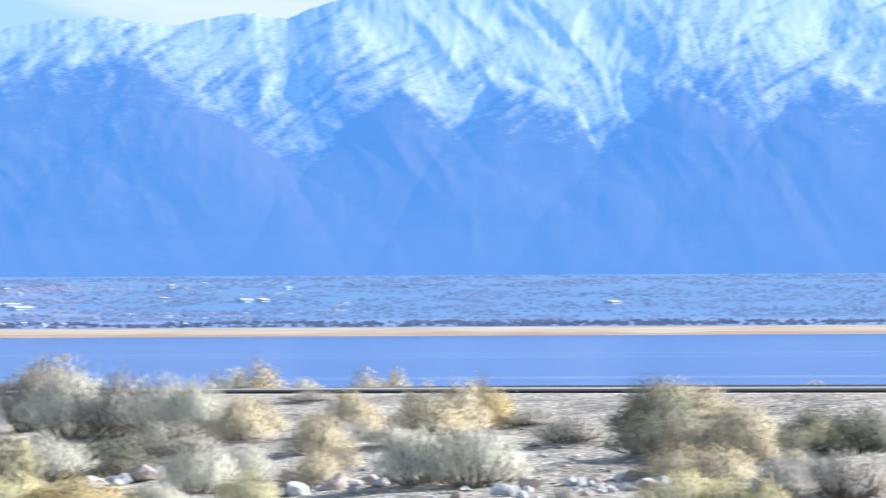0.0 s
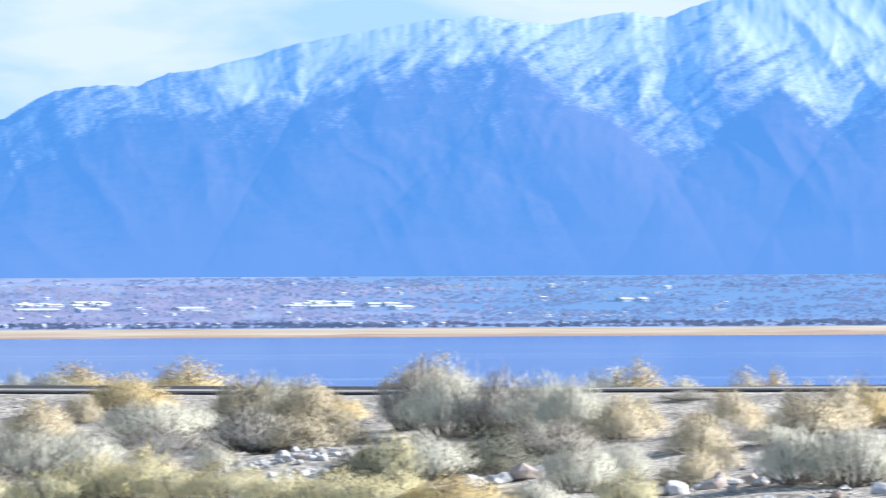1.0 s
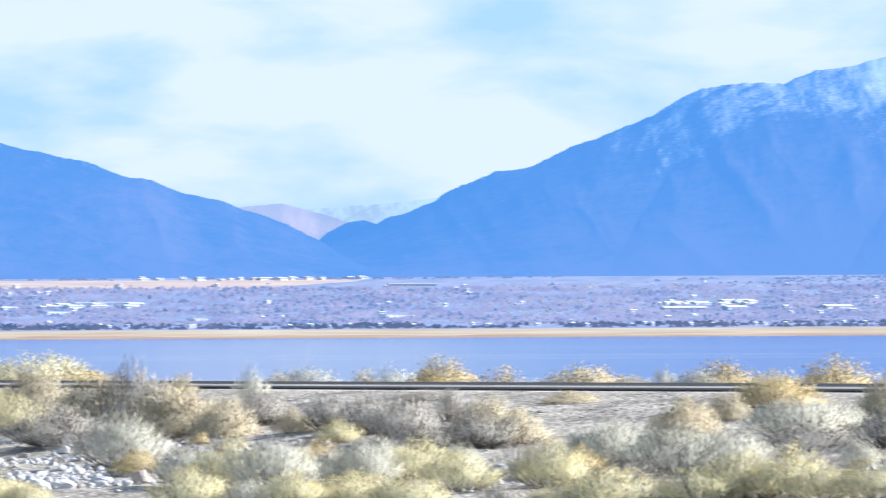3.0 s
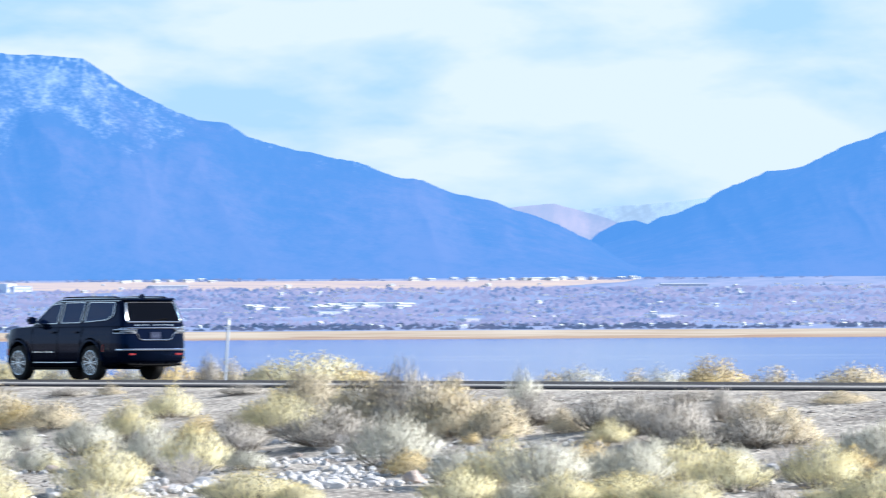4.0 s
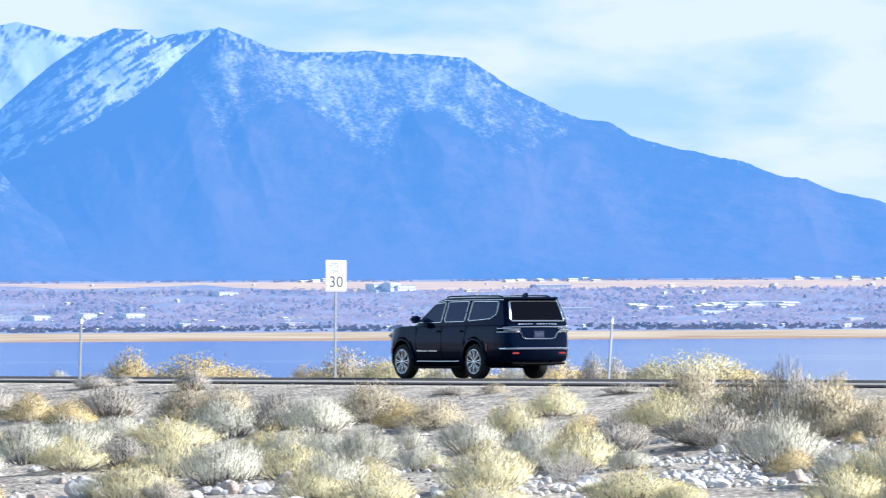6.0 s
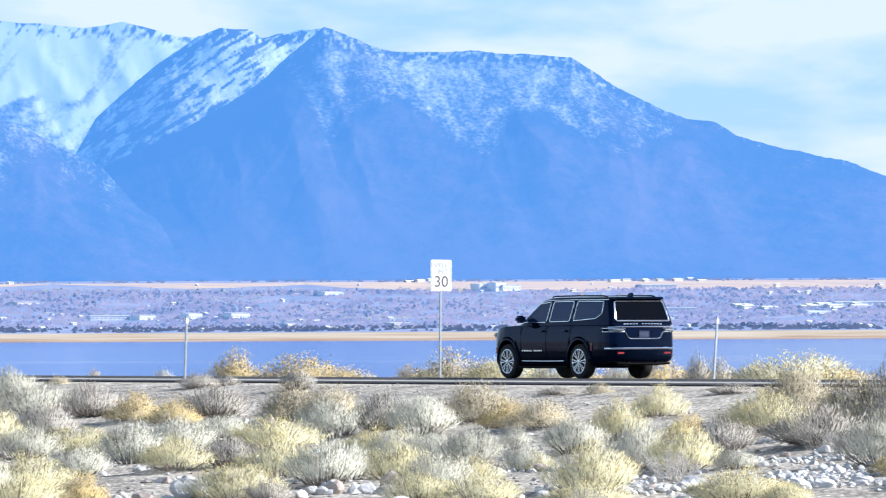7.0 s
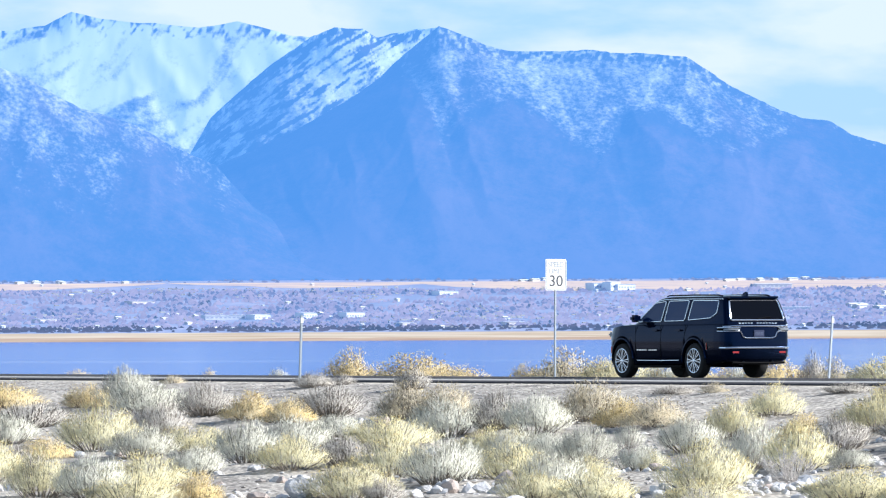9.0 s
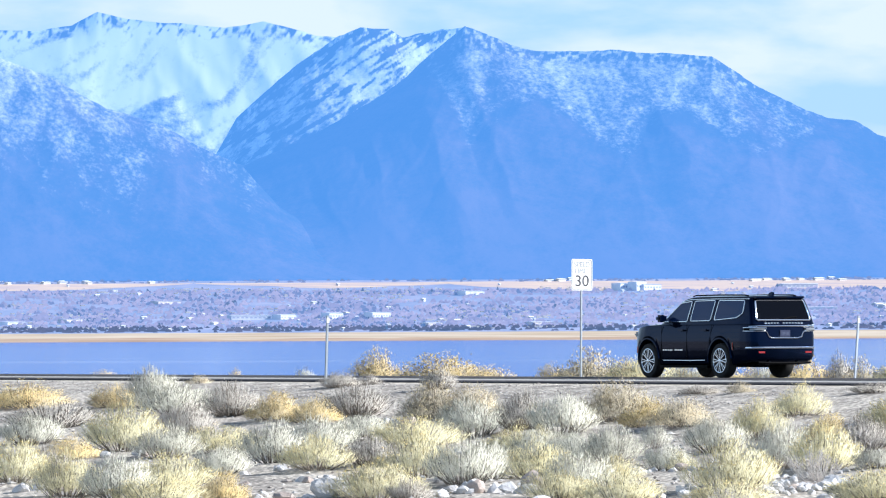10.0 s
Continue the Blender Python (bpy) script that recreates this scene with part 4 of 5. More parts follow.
M["red_lens"] = material("red_lens", (0.36, 0.01, 0.008), 0.15, coat=1.0)
M["clear_lens"] = material("clear_lens", (0.30, 0.33, 0.37), 0.25, specular=0.4)
M["plate"] = material("number_plate", (0.02, 0.03, 0.08), 0.4)
M["plate_bar"] = material("plate_bar", (0.07, 0.09, 0.17), 0.5)

# ---- car ----
car = tagged(new("car"), "glossy black full-size sport utility vehicle with chrome trim on the asphalt", "car")
CAR_S, CAR_Q = 132.05, -6.8
cx, cy = spot_xy(CAR_S, CAR_Q)
car.matrix_world = pose(cx, cy, float(bank_z(CAR_Q) + road_z(CAR_S)) + 0.03, 0, 0, math.degrees(math.atan2(ALONG.y, ALONG.x)) + 0.8) @ Matrix.Diagonal((0.965, 0.895, 0.995, 1))
AXLES, WHEEL_R = (1.775, -1.349), 0.405


def car_width(x):
    return np.interp(x, [-2.725, -2.70, -2.62, -2.45, -2.2, 1.95, 2.15, 2.3, 2.45, 2.58, 2.68, 2.725], [0.84, 0.915, 0.975, 1.01, 1.025, 1.025, 1.0, 0.955, 0.885, 0.795, 0.69, 0.56])


def car_floor(x):
    z = float(np.interp(x, [-2.725, -2.6, -2.0, -1.9, 1.2, 2.3, 2.6, 2.725], [0.50, 0.40, 0.34, 0.30, 0.30, 0.32, 0.30, 0.36]))
    for ax in AXLES:
        dx = abs(x - ax)
        if dx < 0.485:
            z = max(z, 0.42 + math.sqrt(0.485 ** 2 - dx ** 2))
    return z


def car_deck(x):
    return float(np.interp(x, [-2.725, -2.68, -2.6, 1.0, 1.2, 1.9, 2.35, 2.6, 2.69, 2.725], [1.16, 1.24, 1.27, 1.27, 1.265, 1.235, 1.185, 1.13, 1.07, 0.98]))


stations = sorted(set(np.round(np.concatenate([np.linspace(-2.725, -2.4, 8), np.linspace(-2.4, 2.4, 121), np.linspace(2.4, 2.725, 8),
                                               [ax + e * 0.4849 for ax in AXLES for e in (-1, 1)]]), 4)))
rings = []
for x in stations:
    w, lo, hi = float(car_width(x)), car_floor(x), car_deck(x)
    mid = max(lo + 0.06, 0.55)
    half = [(w * 0.89, lo), (w * 0.945, lo + 0.02), (w * 0.965, lo + 0.05), (w * 0.978, mid), (w * 0.997, max(mid + 0.02, 0.80)), (w * 0.996, max(mid + 0.04, 0.98)),
            (w * 0.975, hi - 0.14), (w * 0.95, hi - 0.05), (w * 0.93, hi - 0.012), (w * 0.80, hi + 0.006), (w * 0.4, hi + 0.025)]
    rings.append([(x, y, z) for y, z in half] + [(x, -y, z) for y, z in reversed(half)])
body = part("body", loft(rings), M["paint"], car)

# cabin above the belt line, as rounded rings
levels = [(1.24, -2.665, 1.38, 0.985), (1.36, -2.635, 1.16, 0.965), (1.55, -2.565, 0.90, 0.925), (1.72, -2.50, 0.66, 0.885), (1.82, -2.45, 0.47, 0.85), (1.875, -2.38, 0.28, 0.79), (1.905, -2.2, 0.0, 0.62), (1.915, -1.9, -0.5, 0.3)]
rings = []
for z, back, front, w in levels:
    r = 0.10
    ring = []
    for sx, sy, a0 in ((1, 1, 0), (-1, 1, 90), (-1, -1, 180), (1, -1, 270)):
        px, py = (front if sx > 0 else back), w * sy
        rx = 0.34 if sx > 0 else r
        for k in range(5):
            a = radians(a0 + k * 22.5)
            ring.append((px - sx * rx + rx * math.cos(a), py - sy * r + r * math.sin(a), z))
    rings.append(ring)
part("cabin", loft(rings), M["paint"], car)


def side_y(z):
    return float(np.interp(z, [l[0] for l in levels], [l[3] for l in levels])) + 0.004


def rear_x(z):
    return float(np.interp(z, [l[0] for l in levels], [l[1] for l in levels])) - 0.004


def rounded(outline, radius=0.045, steps=3):
    """An outline with softened corners."""
    pts, out = [Vector(p) for p in outline], []
    for k, p in enumerate(pts):
        a, b = pts[k - 1], pts[(k + 1) % len(pts)]
        pa, pb = p + (a - p).normalized() * radius, p + (b - p).normalized() * radius
        for i in range(steps + 1):
            t = i / steps
            out.append(tuple(pa.lerp(p, t).lerp(p.lerp(pb, t), t)))
    return out


SIDE_WINDOWS = (
    ("front_window", [(1.08, 1.315), (1.00, 1.39), (0.46, 1.745), (0.00, 1.785), (0.10, 1.315)]),
    ("rear_window", [(-0.04, 1.325), (-0.12, 1.79), (-0.99, 1.80), (-0.90, 1.335)]),
    ("quarter_window", [(-1.06, 1.345), (-1.14, 1.80), (-2.25, 1.79), (-2.24, 1.50), (-2.00, 1.395)]),
)
for side in (1, -1):
    for name, outline in SIDE_WINDOWS:
        pts = [(x, side * side_y(z), z) for x, z in rounded([(x, z) for x, z in outline])]
        pane = part(name, slab(pts, (0, side, 0.18), 0.006), M["glass"], car, "dark tinted pane with a chrome surround", smooth=False)
        part("surround", rod([(x, y + side * 0.008, z) for x, y, z in pts], 0.012, closed=True), M["chrome"], pane, "chrome window surround")
    # body side details
    for x, name in ((0.30, "door_handle"), (-0.70, "door_handle")):
        handle = part(name, box(x, side * 1.045, 1.12, 0.24, 0.035, 0.045, 0.012), M["paint"], car)
    for x0, z0, x1, z1 in ((1.18, 0.34, 1.18, 1.22), (0.08, 0.34, 0.08, 1.25), (-0.92, 0.95, -0.98, 1.25)):
        part("door_gap", rod([(x0, side * 1.018, z0), (x0, side * 1.026, 0.8), (x1, side * 1.004, z1)], 0.007), M["black"], car)
    part("sill_strip", rod([(1.10, side * 1.022, 0.415), (0.0, side * 1.024, 0.41), (-0.72, side * 1.022, 0.415)], 0.011), M["chrome"], car, "thin chrome sill strip")
    part("running_board", box(0.2, side * 0.96, 0.27, 2.1, 0.16, 0.06, 0.02), M["black"], car)
    badge = part("badge", box(1.08, side * 1.0275, 0.655, 0.042, 0.008, 0.03), M["chrome"], car, "row of small chrome badge bars")
    for k in range(11):
        if k != 5:
            part("bar", box(1.00 - k * 0.073, side * 1.0285, 0.655, 0.042, 0.006, 0.03), M["chrome"], badge)
    for ax in AXLES:
        arc = [(ax + 0.50 * math.cos(radians(a)), side * (float(car_width(ax + 0.5 * math.cos(radians(a)))) - 0.004), 0.42 + 0.50 * math.sin(radians(a))) for a in range(-4, 185, 9)]
        part("arch_flare", rod(arc, 0.032), M["paint"], car, "glossy black wheel arch trim")
    part("side_marker", box(2.36, side * 0.925, 0.66, 0.07, 0.03, 0.16, 0.01), M["red_lens"], car, "red side marker lamp")
    part("arch_reflector", box(-1.90, side * 1.03, 0.74, 0.03, 0.02, 0.17, 0.006), M["red_lens"], car, "narrow red reflector")
    mirror = part("mirror", box(0.98, side * 1.17, 1.39, 0.20, 0.24, 0.17, 0.05), M["paint"], car, "black door mirror")
    part("mirror_arm", box(0.98, side * 1.03, 1.31, 0.10, 0.16, 0.05, 0.015), M["chrome"], mirror, "chrome mirror arm")
    part("mirror_glass", box(0.875, side * 1.17, 1.395, 0.008, 0.19, 0.12), M["glass"], mirror)
    part("head_lamp", box(2.53, side * 0.76, 1.02, 0.22, 0.18, 0.12, 0.04), M["clear_lens"], car, "clear head lamp")
    rail = [(0.15, side * 0.74, 1.90), (0.05, side * 0.755, 1.920), (-1.0, side * 0.76, 1.928), (-2.05, side * 0.745, 1.920), (-2.2, side * 0.73, 1.90)]
    part("roof_rail", rod(rail, 0.017), M["black"], car, "dark roof rail")
    part("roof_trim", rod([(0.45, side * (side_y(1.76) + 0.004), 1.775), (0.1, side * side_y(1.825), 1.825), (-1.0, side * side_y(1.835), 1.835), (-2.38, side * side_y(1.83), 1.83)], 0.009), M["chrome"], car, "thin chrome roof trim")

# windscreen
pts = [(1.285, -0.72, 1.30), (1.285, 0.72, 1.30), (0.58, 0.62, 1.77), (0.58, -0.62, 1.77)]
part("windscreen", slab(pts, (0.5, 0, 0.85), 0.02), M["glass"], car, "tinted windscreen", smooth=False)

# tail
pts = [(rear_x(z) - 0.004, y, z) for y, z in rounded([(-0.83, 1.335), (0.83, 1.335), (0.74, 1.80), (-0.74, 1.80)], 0.06)]
pane = part("rear_glass", slab(pts, (-1, 0, 0.2), 0.008), M["rear_pane"], car, "dark rear glass with a bright chrome surround", smooth=False)
part("surround", rod([(x - 0.012, y, z) for x, y, z in pts], 0.021, closed=True), M["chrome"], pane, "bright chrome surround")
part("wiper", rod([(rear_x(1.37) - 0.03, -0.02, 1.372), (rear_x(1.40) - 0.03, -0.24, 1.40), (rear_x(1.41) - 0.03, -0.42, 1.41)], 0.011), M["black"], pane, "black rear wiper")
part("spoiler", box(-2.46, 0, 1.865, 0.20, 1.52, 0.05, 0.02), M["paint"], car, "black roof spoiler")
part("brake_lamp", box(-2.565, 0, 1.86, 0.012, 0.36, 0.018), M["black"], car, "slim dark high brake lamp")
fin = part("antenna_fin", loft([[(-2.02, -0.035, 1.905), (-2.02, 0.035, 1.905), (-2.24, 0.04, 1.905), (-2.24, -0.04, 1.905)], [(-2.10, -0.022, 1.965), (-2.10, 0.022, 1.965), (-2.24, 0.03, 1.97), (-2.24, -0.03, 1.97)],
                                [(-2.17, -0.008, 1.995), (-2.17, 0.008, 1.995), (-2.23, 0.012, 1.99), (-2.23, -0.012, 1.99)]]), M["paint"], car, "black antenna fin")
for k in range(13):
    if k != 5:
        part("tail_badge", box(-2.675, 0.56 - k * 0.093, 1.262, 0.012, 0.058, 0.036), M["chrome"], car, "chrome badge bar")
garnish = part("tail_garnish", rod([(-2.55, 0.985, 1.19), (-2.66, 0.93, 1.195), (-2.715, 0.80, 1.20), (-2.73, 0.0, 1.20), (-2.715, -0.80, 1.20), (-2.66, -0.93, 1.195), (-2.55, -0.985, 1.19)], 0.017), M["chrome"], car, "chrome tail garnish")
part("plate_surround", rod([(-2.728, 0.62, 1.09), (-2.730, 0.56, 1.06), (-2.732, 0.50, 0.955), (-2.732, 0.40, 0.925), (-2.732, -0.40, 0.925), (-2.732, -0.50, 0.955), (-2.730, -0.56, 1.06), (-2.728, -0.62, 1.09)], 0.016), M["chrome"], garnish, "chrome plate surround")
for side in (1, -1):
    pts = [(-2.35, side * 1.016, 1.085), (-2.35, side * 1.016, 1.165), (-2.58, side * 0.995, 1.165), (-2.69, side * 0.92, 1.165), (-2.733, side * 0.76, 1.165), (-2.733, side * 0.58, 1.165),
           (-2.733, side * 0.62, 1.085), (-2.733, side * 0.76, 1.085), (-2.69, side * 0.925, 1.085), (-2.58, side * 1.0, 1.085)]
    bm = bmesh.new()
    top, low = [bm.verts.new(p) for p in pts[1:6]], [bm.verts.new(p) for p in (pts[0], pts[9], pts[8], pts[7], pts[6])]
    for k in range(4):
        bm.faces.new((top[k], top[k + 1], low[k + 1], low[k]))
    bmesh.ops.solidify(bm, geom=bm.faces[:], thickness=0.014)
    lamp = part("tail_lamp", bm, M["black"], car, "dark tail lamp in a chrome frame")
    part("lamp_frame", rod(pts, 0.012, closed=True), M["chrome"], lamp, "chrome lamp frame")
    part("lamp_bar", rod([(-2.60, side * 1.0, 1.125), (-2.70, side * 0.93, 1.125), (-2.745, side * 0.76, 1.125), (-2.747, side * 0.64, 1.125)], 0.018), M["clear_lens"], lamp, "pale lamp element")
    part("bumper_reflector", box(-2.728, side * 0.72, 0.60, 0.02, 0.20, 0.05, 0.006), M["red_lens"], car, "red bumper reflector")
part("plate", box(-2.734, 0, 1.03, 0.012, 0.31, 0.155), M["plate"], car, "blue-grey number plate with bars")
plate_bars = car.children[-1]
for k in range(6):
    part("bar", box(-2.742, 0.105 - k * 0.042, 1.03, 0.004, 0.024, 0.07), M["plate_bar"], plate_bars)
part("bumper_strip", rod([(-2.45, 1.012, 0.70), (-2.64, 0.965, 0.70), (-2.715, 0.86, 0.70), (-2.732, 0.60, 0.70), (-2.736, 0.0, 0.70), (-2.732, -0.60, 0.70), (-2.715, -0.86, 0.70), (-2.64, -0.965, 0.70), (-2.45, -1.012, 0.70)], 0.026), M["chrome"], car, "bright chrome bumper strip")
part("bumper", loft([[(x, y, z) for x, y in ((-2.5, 1.005 * k), (-2.66 + d, 0.95 * k), (-2.735 + d, 0.82 * k), (-2.742 + d, 0.0), (-2.735 + d, -0.82 * k), (-2.66 + d, -0.95 * k), (-2.5, -1.005 * k), (-2.3, 0.0))] for z, k, d in ((0.37, 0.86, 0.10), (0.43, 0.95, 0.035), (0.52, 0.99, 0.008), (0.66, 1.0, 0.0))]), M["paint"], car, "black lower rear bumper")
part("step_edge", rod([(-2.70, 0.80, 0.36), (-2.735, 0.5, 0.345), (-2.735, -0.5, 0.345), (-2.70, -0.80, 0.36)], 0.03), M["black"], car)
part("underbody", box(0.05, 0, 0.42, 4.9, 1.3, 0.22, 0.05), M["black"], car, "dark underbody")
part("grille", box(2.715, 0, 0.92, 0.03, 0.96, 0.2, 0.01), M["chrome"], car, "chrome front grille")
for y in (0.45, -0.45):
    part("exhaust_tip", rod([(-2.5, y, 0.36), (-2.70, y, 0.35)], 0.045, sides=10), M["dark_alloy"], car, "dark exhaust tip")


def wheel(ax, side):
    base = part("wheel", spin([(0.13, -0.13), (0.275, -0.135), (0.285, -0.06), (0.285, 0.10), (0.14, 0.10)], 28), M["dark_alloy"], car, "large polished multi-spoke wheel")
    base.location = (ax, side * 0.885, WHEEL_R)
    base.rotation_euler = (0, 0, 0 if side > 0 else math.pi)
    part("tyre", spin([(0.285, -0.14), (0.36, -0.15), (0.395, -0.125), (0.405, -0.08), (0.405, 0.08), (0.395, 0.125), (0.355, 0.148), (0.29, 0.14), (0.283, 0.0)], 40), M["rubber"], base, "black road tyre")
    rim = part("rim", rod([(0.278 * math.cos(a * math.pi / 18), 0.132, 0.278 * math.sin(a * math.pi / 18)) for a in range(36)], 0.014, closed=True), M["alloy"], base, "polished rim edge")
    for k in range(8):
        a = 2 * math.pi * k / 8
        for off in (-0.11, 0.11):
            c0, c1 = a + off * 0.5, a + off * 1.35
            inner, outer = Vector((0.05 * math.cos(c0), 0.118, 0.05 * math.sin(c0))), Vector((0.272 * math.cos(c1), 0.125, 0.272 * math.sin(c1)))
            across = Vector((-math.sin(a), 0, math.cos(a)))
            bm = loft([[inner - across * 0.006, inner + across * 0.006, inner + across * 0.006 + Vector((0, 0.02, 0)), inner - across * 0.006 + Vector((0, 0.02, 0))],
                       [outer - across * 0.012, outer + across * 0.012, outer + across * 0.012 + Vector((0, 0.016, 0)), outer - across * 0.012 + Vector((0, 0.016, 0))]])
            part("spoke", bm, M["alloy"], base)
    part("hub_cap", spin([(0.0001, 0.15), (0.045, 0.148), (0.052, 0.13), (0.052, 0.10)], 16), M["alloy"], base, "round hub cap")


for ax in AXLES:
    for side in (1, -1):
        wheel(ax, side)

# ---- roadside things ----
M["sign_white"] = material("sign_white", (0.86, 0.87, 0.87), 0.5, second=(0.80, 0.81, 0.81), scale=5.0)
M["sign_black"] = material("sign_black", (0.05, 0.05, 0.06), 0.5)
# glare that washes out these letters is put into their grey colour
M["faded"] = material("glare_grey_letters", (0.36, 0.38, 0.41), 0.6)
M["galvanised"] = material("galvanised_steel", (0.40, 0.44, 0.48), 0.5, metal=0.3, second=(0.32, 0.36, 0.40), scale=6.0)
M["delineator"] = material("pale_plastic", (0.52, 0.58, 0.66), 0.55, second=(0.44, 0.50, 0.58), scale=6.0)


def upright(ob, s, q, turn, lean=0.0, dz=0.0):
    x, y = spot_xy(s, q)
    ob.matrix_world = pose(x, y, float(ground_z(s, q)) + dz, 0, 0, turn) @ pose(0, 0, 0, 0, lean, 0)
    return ob


def text_part(words, size, place, mat, parent, width=1.0):
    cu = bpy.data.curves.new("lettering", "FONT")
    cu.body, cu.size, cu.align_x, cu.align_y, cu.extrude = words, size, "CENTER", "CENTER", 0.002
    cu.materials.append(mat)
    ob = new("lettering", cu)
    ob.parent = parent
    ob.matrix_basis = pose(*place, 90, 0, 0) @ Matrix.Diagonal((width, 1, 1, 1))
    return ob


FACING = math.degrees(math.atan2(ALONG.y, ALONG.x)) - 90


def speed_sign(s, q):
    sign = upright(tagged(new("speed_sign"), "white speed limit sign on a thin galvanised post", "road sign"), s, q, FACING + 3, 0.6, 0.03 - float(ground_z(s, q)))
    part("post", box(0, 0.02, 1.21, 0.055, 0.035, 3.42, 0.008), M["galvanised"], sign, "thin galvanised steel post")
    bm = slab([(x, -0.004, z) for x, z in rounded([(-0.325, 2.13), (0.325, 2.13), (0.325, 2.93), (-0.325, 2.93)], 0.05, 4)], (0, -1, 0), 0.006)
    panel = part("panel", bm, M["sign_white"], sign, "white sign panel with black figures", smooth=False)
    part("border", rod([(x, -0.012, z) for x, z in rounded([(-0.30, 2.155), (0.30, 2.155), (0.30, 2.905), (-0.30, 2.905)], 0.045, 4)], 0.006, closed=True, sides=4), M["faded"], panel)
    text_part("SPEED", 0.19, (0, -0.013, 2.79), M["faded"], panel, 0.95)
    text_part("LIMIT", 0.19, (0, -0.013, 2.62), M["faded"], panel, 0.95)
    text_part("30", 0.40, (0, -0.013, 2.36), M["sign_black"], panel, 1.12)
    for z in (2.24, 2.84):
        part("bolt", spin([(0.0001, -0.022), (0.012, -0.02), (0.014, -0.01)], 8), M["galvanised"], panel).location = (0, 0, z)
    return sign


def marker_post(s, q, height, lean, mat, label):
    post = upright(tagged(new("marker_post"), label, "marker post", group="roadside marker posts"), s, q, FACING, lean, -0.08)
    rings = [[(-0.034, 0.012, z), (-0.022, -0.012, z), (0.022, -0.012, z), (0.034, 0.012, z), (0.022, 0.0, z), (-0.022, 0.0, z)] for z in (0.0, height * 0.5, height - 0.04, height)]
    part("post", loft(rings), mat, post, smooth=False)
    part("reflector", slab([(x, -0.014, z) for x, z in rounded([(-0.035, height - 0.17), (0.035, height - 0.17), (0.035, height - 0.05), (-0.035, height - 0.05)], 0.012)], (0, -1, 0), 0.006), M["sign_white"], post, "pale reflector")
    return post


speed_sign(146.6, -12.0)
marker_post(135.2, 2.0, 1.66, 2.2, M["galvanised"], "slim grey metal marker post on the near shoulder")
marker_post(134.2, -12.0, 1.70, 4.5, M["delineator"], "leaning pale marker post on the far shoulder")

# ---- rocks ----
ROCKS, SMALL_ROCKS = [], []
for v in range(22):
    rng = random.Random(900 + v)
    bm = bmesh.new()
    bmesh.ops.create_icosphere(bm, subdivisions=2 if v < 14 else 1, radius=0.5)
    cuts = [(Vector((rng.gauss(0, 1), rng.gauss(0, 1), rng.gauss(0, 1))).normalized(), rng.uniform(0.26, 0.42)) for _ in range(9)]
    for vert in bm.verts:
        for n, d in cuts:
            over = vert.co.dot(n) - d
            if over > 0:
                vert.co -= n * over
        vert.co += vert.co.normalized() * (noise.noise(vert.co * 4 + Vector((v, 0, 0))) * 0.05)
    me = bpy.data.meshes.new("rock")
    bm.to_mesh(me)
    bm.free()
    me.materials.append(M["rock"] if v % 5 else M["pink_rock"])
    (ROCKS if v < 14 else SMALL_ROCKS).append(me)

rock_rng = random.Random(77)


def lay_rock(s, q, size, tall=0.75, label="pale angular boulder half sunk in the bank"):
    x, y = spot_xy(s, q)
    me = rock_rng.choice(ROCKS)
    ob = tagged(new("rock", me), label if "pale" in me.materials[0].name else "pinkish brown boulder half sunk in the bank", "rock", group="rocks on the bank")
    k = (size * rock_rng.uniform(0.9, 1.3), size * rock_rng.uniform(0.8, 1.1), size * tall * rock_rng.uniform(0.8, 1.2))
    ob.matrix_world = Matrix.LocRotScale((x, y, float(ground_z(s, q)) + 0.18 * k[2]), Euler((rock_rng.uniform(-0.3, 0.3), rock_rng.uniform(-0.3, 0.3), rock_rng.uniform(0, 6.28))), k)


def heap_stones(rows):
    """The small stones of the heaps, joined."""
    verts, faces = [], []
    for s, q, size in rows:
        x, y = spot_xy(s, q)
        me = rock_rng.choice(SMALL_ROCKS)
        k = Vector((size * rock_rng.uniform(0.9, 1.3), size * rock_rng.uniform(0.8, 1.1), size * 0.7))
        m = Matrix.LocRotScale((x, y, float(ground_z(s, q)) + 0.2 * k.z), Euler((rock_rng.uniform(-0.3, 0.3), 0, rock_rng.uniform(0, 6.28))), k)
        n = len(verts)
        verts.extend(tuple(m @ v.co) for v in me.vertices)
        faces.extend(tuple(n + i for i in p.vertices) for p in me.polygons)
    me = bpy.data.meshes.new("heap_stones")
    me.from_pydata(verts, [], faces)
    me.materials.append(M["rock"])
    tagged(new("heap_stones", me), "smaller pale stones between the boulders of the heaps", "stones", kind="stuff")


small = []
for s0, q0, ds, dq, count, size in ROCK_HEAPS:
    for k in range(count):
        spot = (s0 + rock_rng.gauss(0, ds), q0 + rock_rng.gauss(0, dq))
        if k < 13:
            lay_rock(*spot, 1.15 * size * rock_rng.choice((0.6, 0.7, 0.8, 1.0, 1.0, 1.4)))
        else:
            small.append((*spot, size * rock_rng.uniform(0.5, 1.1)))
heap_stones(small)


